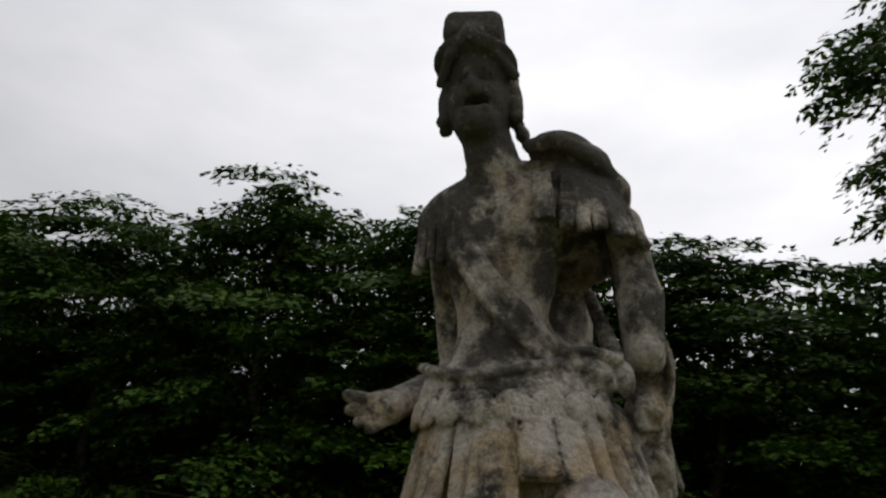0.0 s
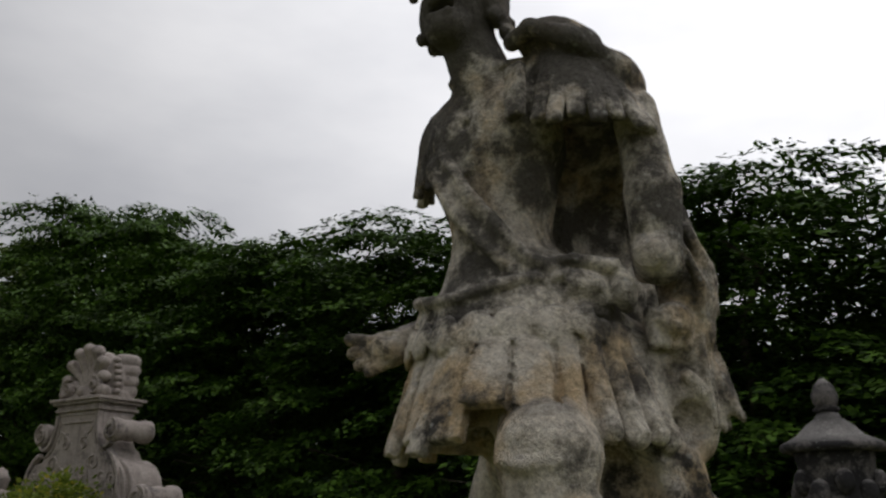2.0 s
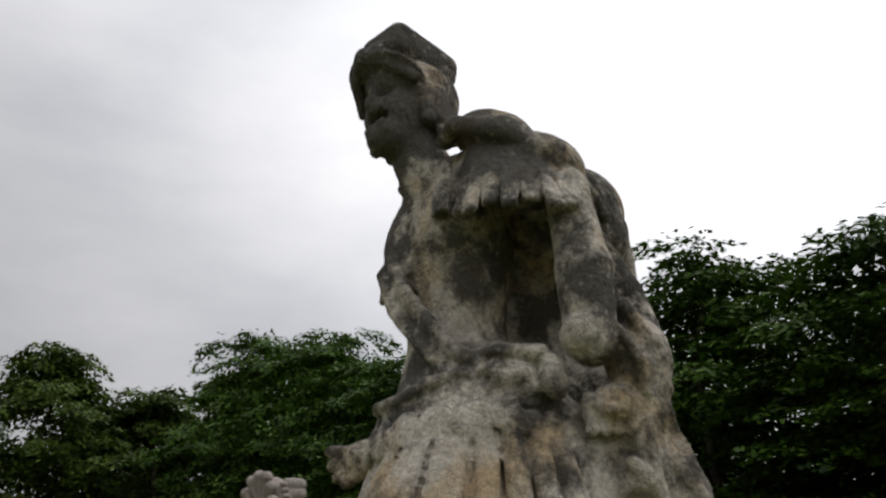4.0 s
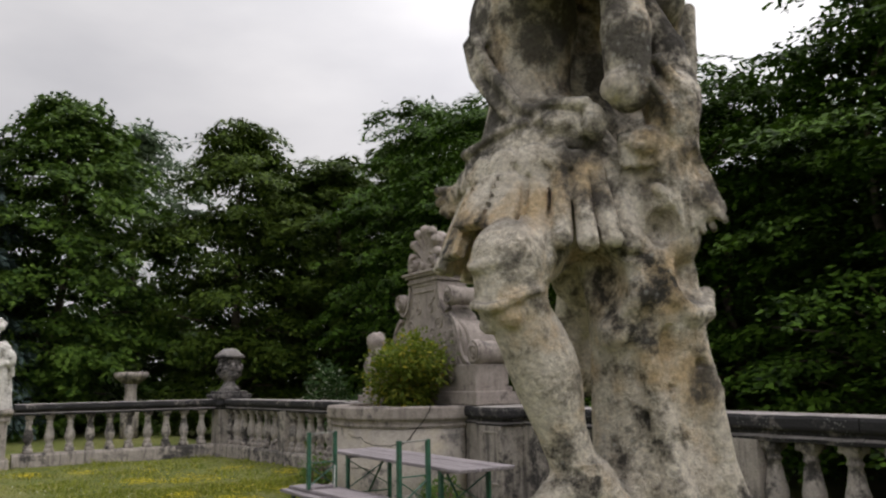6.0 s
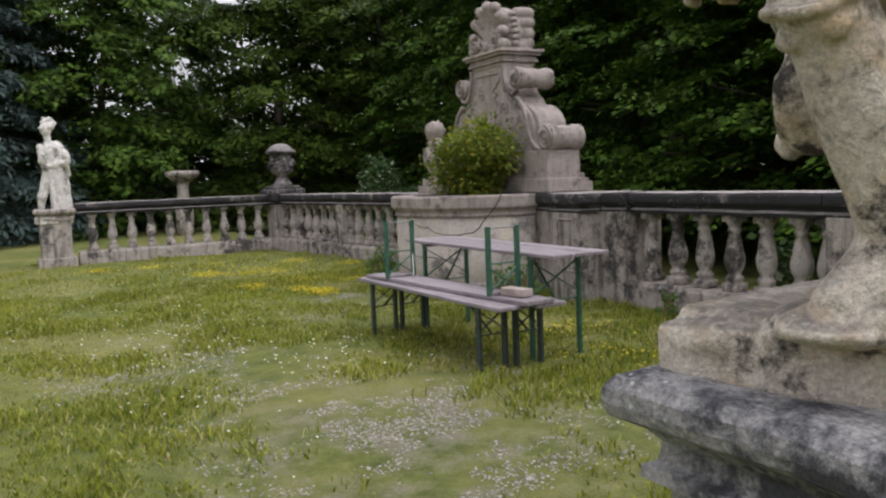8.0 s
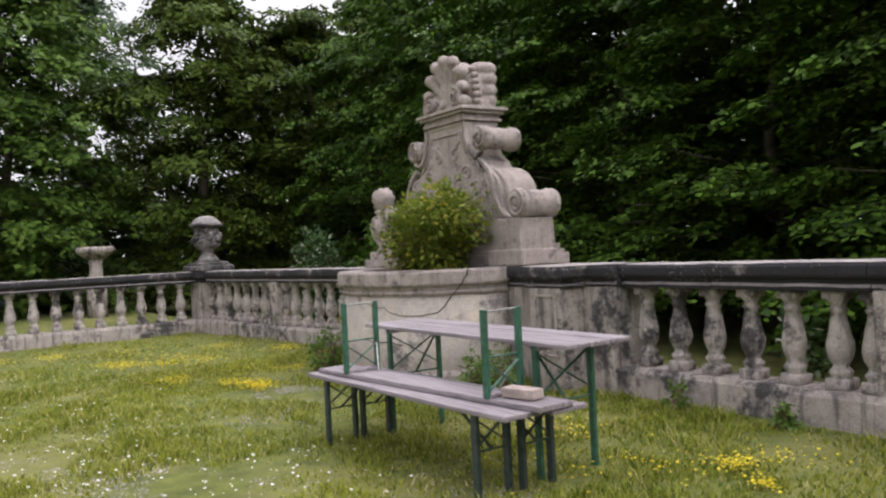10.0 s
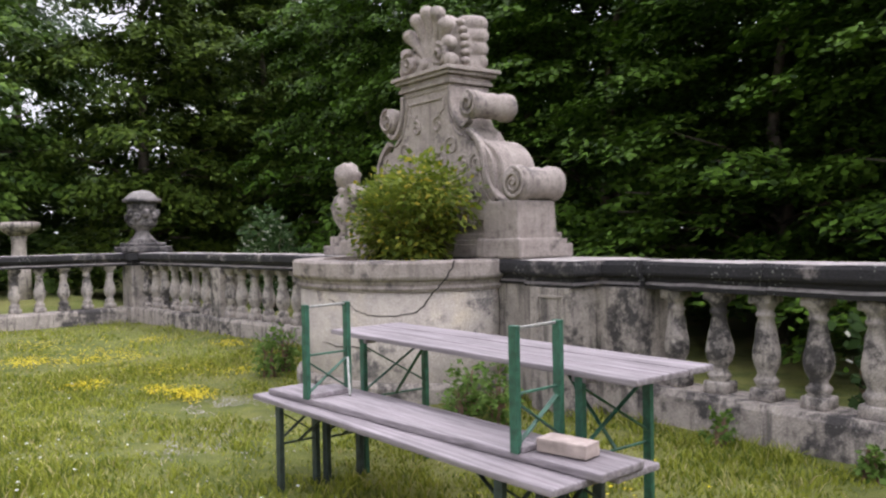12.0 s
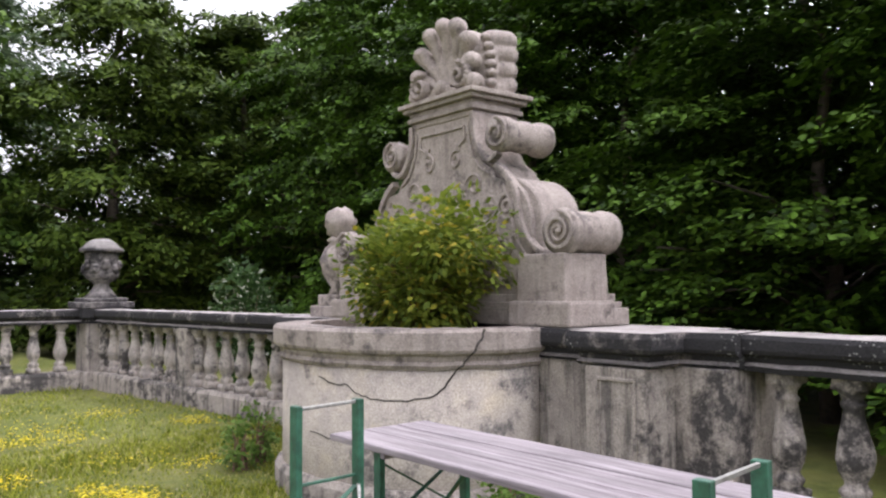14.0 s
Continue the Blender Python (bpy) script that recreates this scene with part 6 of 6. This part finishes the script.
def meadow():
    r = np.random.RandomState(2)
    n = 215000
    x = np.concatenate((r.uniform(-14, 4, n // 2), r.uniform(-8.5, 2.5, n // 2)))
    y = np.concatenate((r.uniform(-4, 7.75, n // 2), r.uniform(2.2, 7.7, n // 2)))
    g = np.array([noise.noise(Vector((a * 1.1, b * 1.1, 3.0))) + 0.6 * noise.noise(Vector((a * 4.2, b * 4.2, 8.0))) for a, b in zip(x, y)])
    bare = sum(k * np.exp(-((x - a) / w) ** 2 - ((y - b) / (w * 0.75)) ** 2) for a, b, w, k in BARE)
    keep = (g - bare + r.uniform(-0.35, 0.45, n)) > -0.25
    keep &= ~((x > 1.40) & (x < 2.15) & (y > 3.4))
    keep &= ~(((x - C) / 1.12) ** 2 + ((y - 7.6) / 1.05) ** 2 < 1)
    x, y, g = x[keep], y[keep], g[keep]
    n = len(x)
    gz = np.array([ground_z(a, b) for a, b in zip(x, y)])
    h = (0.018 + 0.062 * np.clip(g + 0.35, 0, 1.3) ** 1.5) * r.uniform(0.5, 1.5, n)
    edge = np.clip((y - 7.2) / 0.5, 0, 1) * 0.6 + 1
    h = h * edge
    a = r.uniform(0, 2 * np.pi, n)
    w = r.uniform(0.003, 0.007, n)
    lean = r.normal(0, 0.55, (n, 2)) * h[:, None]
    dx, dy = np.cos(a) * w, np.sin(a) * w
    base = np.stack((x, y, gz - 0.004), 1)
    o = np.stack((dx, dy, np.zeros(n)), 1)
    tip = base + np.stack((lean[:, 0], lean[:, 1], h), 1)
    midp = base + np.stack((lean[:, 0] * 0.35, lean[:, 1] * 0.35, h * 0.6), 1)
    V = np.stack((base - o, base + o, midp + o * 0.8, tip, midp - o * 0.8), 1).reshape(-1, 3)
    i = np.arange(n)[:, None] * 5
    q = np.concatenate((i, i + 1, i + 2, i + 4), 1)
    T = np.concatenate((np.concatenate((q[:, :3], q[:, [0, 2, 3]])), np.concatenate((i + 4, i + 2, i + 3), 1)))
    ob = new("meadow_grass", mesh_np("meadow_grass", V, T, [M_GRASS]))
    tagged(ob, "short patchy meadow grass of the terrace lawn", "grass", kind="stuff")


meadow()


def gravel():
    """Loose pebbles showing through the thin grass in drifts."""
    r = np.random.RandomState(12)
    n = 22000
    pick = r.choice(len(BARE), n, p=np.array([w * w * k for _, _, w, k in BARE]) / sum(w * w * k for _, _, w, k in BARE))
    spot = np.array(BARE)[pick]
    x, y = spot[:, 0] + r.normal(0, 0.62, n) * spot[:, 2], spot[:, 1] + r.normal(0, 0.48, n) * spot[:, 2]
    g = np.array([noise.noise(Vector((a * 2.3, b * 2.3, 5.0))) + 0.5 * noise.noise(Vector((a * 7, b * 7, 2.0))) for a, b in zip(x, y)])
    keep = (g + r.uniform(-0.15, 0.15, n) > 0.08) & (x < 1.3)
    x, y = x[keep], y[keep]
    n = len(x)
    z = np.array([ground_z(a, b) for a, b in zip(x, y)])
    s = r.uniform(0.004, 0.0095, n) * r.uniform(0.7, 1.3, n)
    a = r.uniform(0, 6.28, n)
    c = np.stack((x, y, z + s * 0.25), 1)
    V = []
    for k in range(5):
        q = a + k * 1.2566
        m = s * r.uniform(0.75, 1.15, n)
        V.append(c + np.stack((np.cos(q) * m, np.sin(q) * m, r.normal(0, 0.1, n) * s), 1))
    V.append(c + np.stack((r.normal(0, 0.2, n) * s, r.normal(0, 0.2, n) * s, s * 0.62), 1))
    V = np.stack(V, 1).reshape(-1, 3)
    i = np.arange(n)[:, None] * 6
    F = np.concatenate([np.concatenate((i + k, i + (k + 1) % 5, i + 5), 1) for k in range(5)])
    tagged(new("gravel", mesh_np("gravel", V, F, [M_PEBBLE])), "pale loose gravel showing through thin grass", "gravel", kind="stuff")


gravel()


def flower_patch(name, label, spots, mat, size, per, high, seed):
    r = np.random.RandomState(seed)
    Vs = []
    for x, y, s, k in spots:
        m = int(per * k)
        px, py = x + r.normal(0, s, m), y + r.normal(0, s * 0.8, m)
        pz = high * r.uniform(0.5, 1.3, m)
        a = r.uniform(0, 6.28, m)
        sz = size * r.uniform(0.6, 1.3, m)
        for q in range(3):
            ang = a + q * 1.05
            c, sn = np.cos(ang) * sz, np.sin(ang) * sz
            tilt = sz * r.uniform(-0.5, 0.5, m)
            Vs.append(np.stack((np.stack((px - c, py - sn, pz), 1), np.stack((px + sn * 0.5, py - c * 0.5, pz + tilt), 1), np.stack((px + c, py + sn, pz + tilt * 0.3), 1), np.stack((px - sn * 0.5, py + c * 0.5, pz + 0.004), 1)), 1).reshape(-1, 3))
    V = np.concatenate(Vs)
    ob = new(name, mesh_np(name, V, np.arange(len(V)).reshape(-1, 4), [mat]))
    tagged(ob, label, "flowers", kind="stuff")


flower_patch("yellow_flowers", "low yellow stonecrop flowers scattered in the grass",
             [(-1.33, 6.55, 0.09, 0.75), (-1.02, 6.36, 0.06, 0.35), (-1.6, 6.27, 0.14, 0.2), (-1.2, 6.9, 0.16, 0.2), (-0.85, 5.85, 0.08, 0.3), (-0.39, 6.14, 0.08, 0.25), (-0.1, 6.3, 0.2, 0.15), (-2.64, 6.48, 0.18, 0.5), (-6.3, 5.66, 0.10, 1.0), (-6.09, 5.64, 0.12, 1.0), (-6.58, 5.51, 0.09, 0.7), (-7.28, 5.12, 0.14, 0.9), (-7.5, 5.9, 0.3, 0.6), (-8.97, 4.97, 0.16, 0.9), (-8.84, 5.46, 0.16, 0.8), (-8.7, 5.86, 0.2, 0.6), (-10.04, 6.59, 0.2, 0.8), (-8.95, 7.1, 0.14, 0.8), (-9.29, 4.96, 0.16, 0.8), (-9.42, 5.86, 0.3, 0.7), (-10.93, 4.47, 0.16, 0.7), (-11.09, 3.66, 0.16, 1.0), (-10.5, 5.4, 0.4, 0.6), (-2.0, 5.9, 0.3, 0.3), (0.3, 5.9, 0.3, 0.4), (-7.0, 6.4, 0.15, 0.5)],
             M_YELLOW, 0.011, 170, 0.060, 4)
flower_patch("white_flowers", "small white clover and daisies in the grass",
             [(-5.2, 4.1, 0.5, 1.0), (-4.0, 3.6, 0.5, 1.0), (-3.0, 4.6, 0.5, 0.8), (-6.5, 3.0, 0.8, 1.0), (-2.5, 3.6, 0.6, 0.8), (-4.5, 2.2, 0.8, 0.8), (0.1, 5.6, 0.5, 0.6), (-8, 3.8, 1.0, 0.9)],
             M_WHITE, 0.010, 70, 0.06, 6)
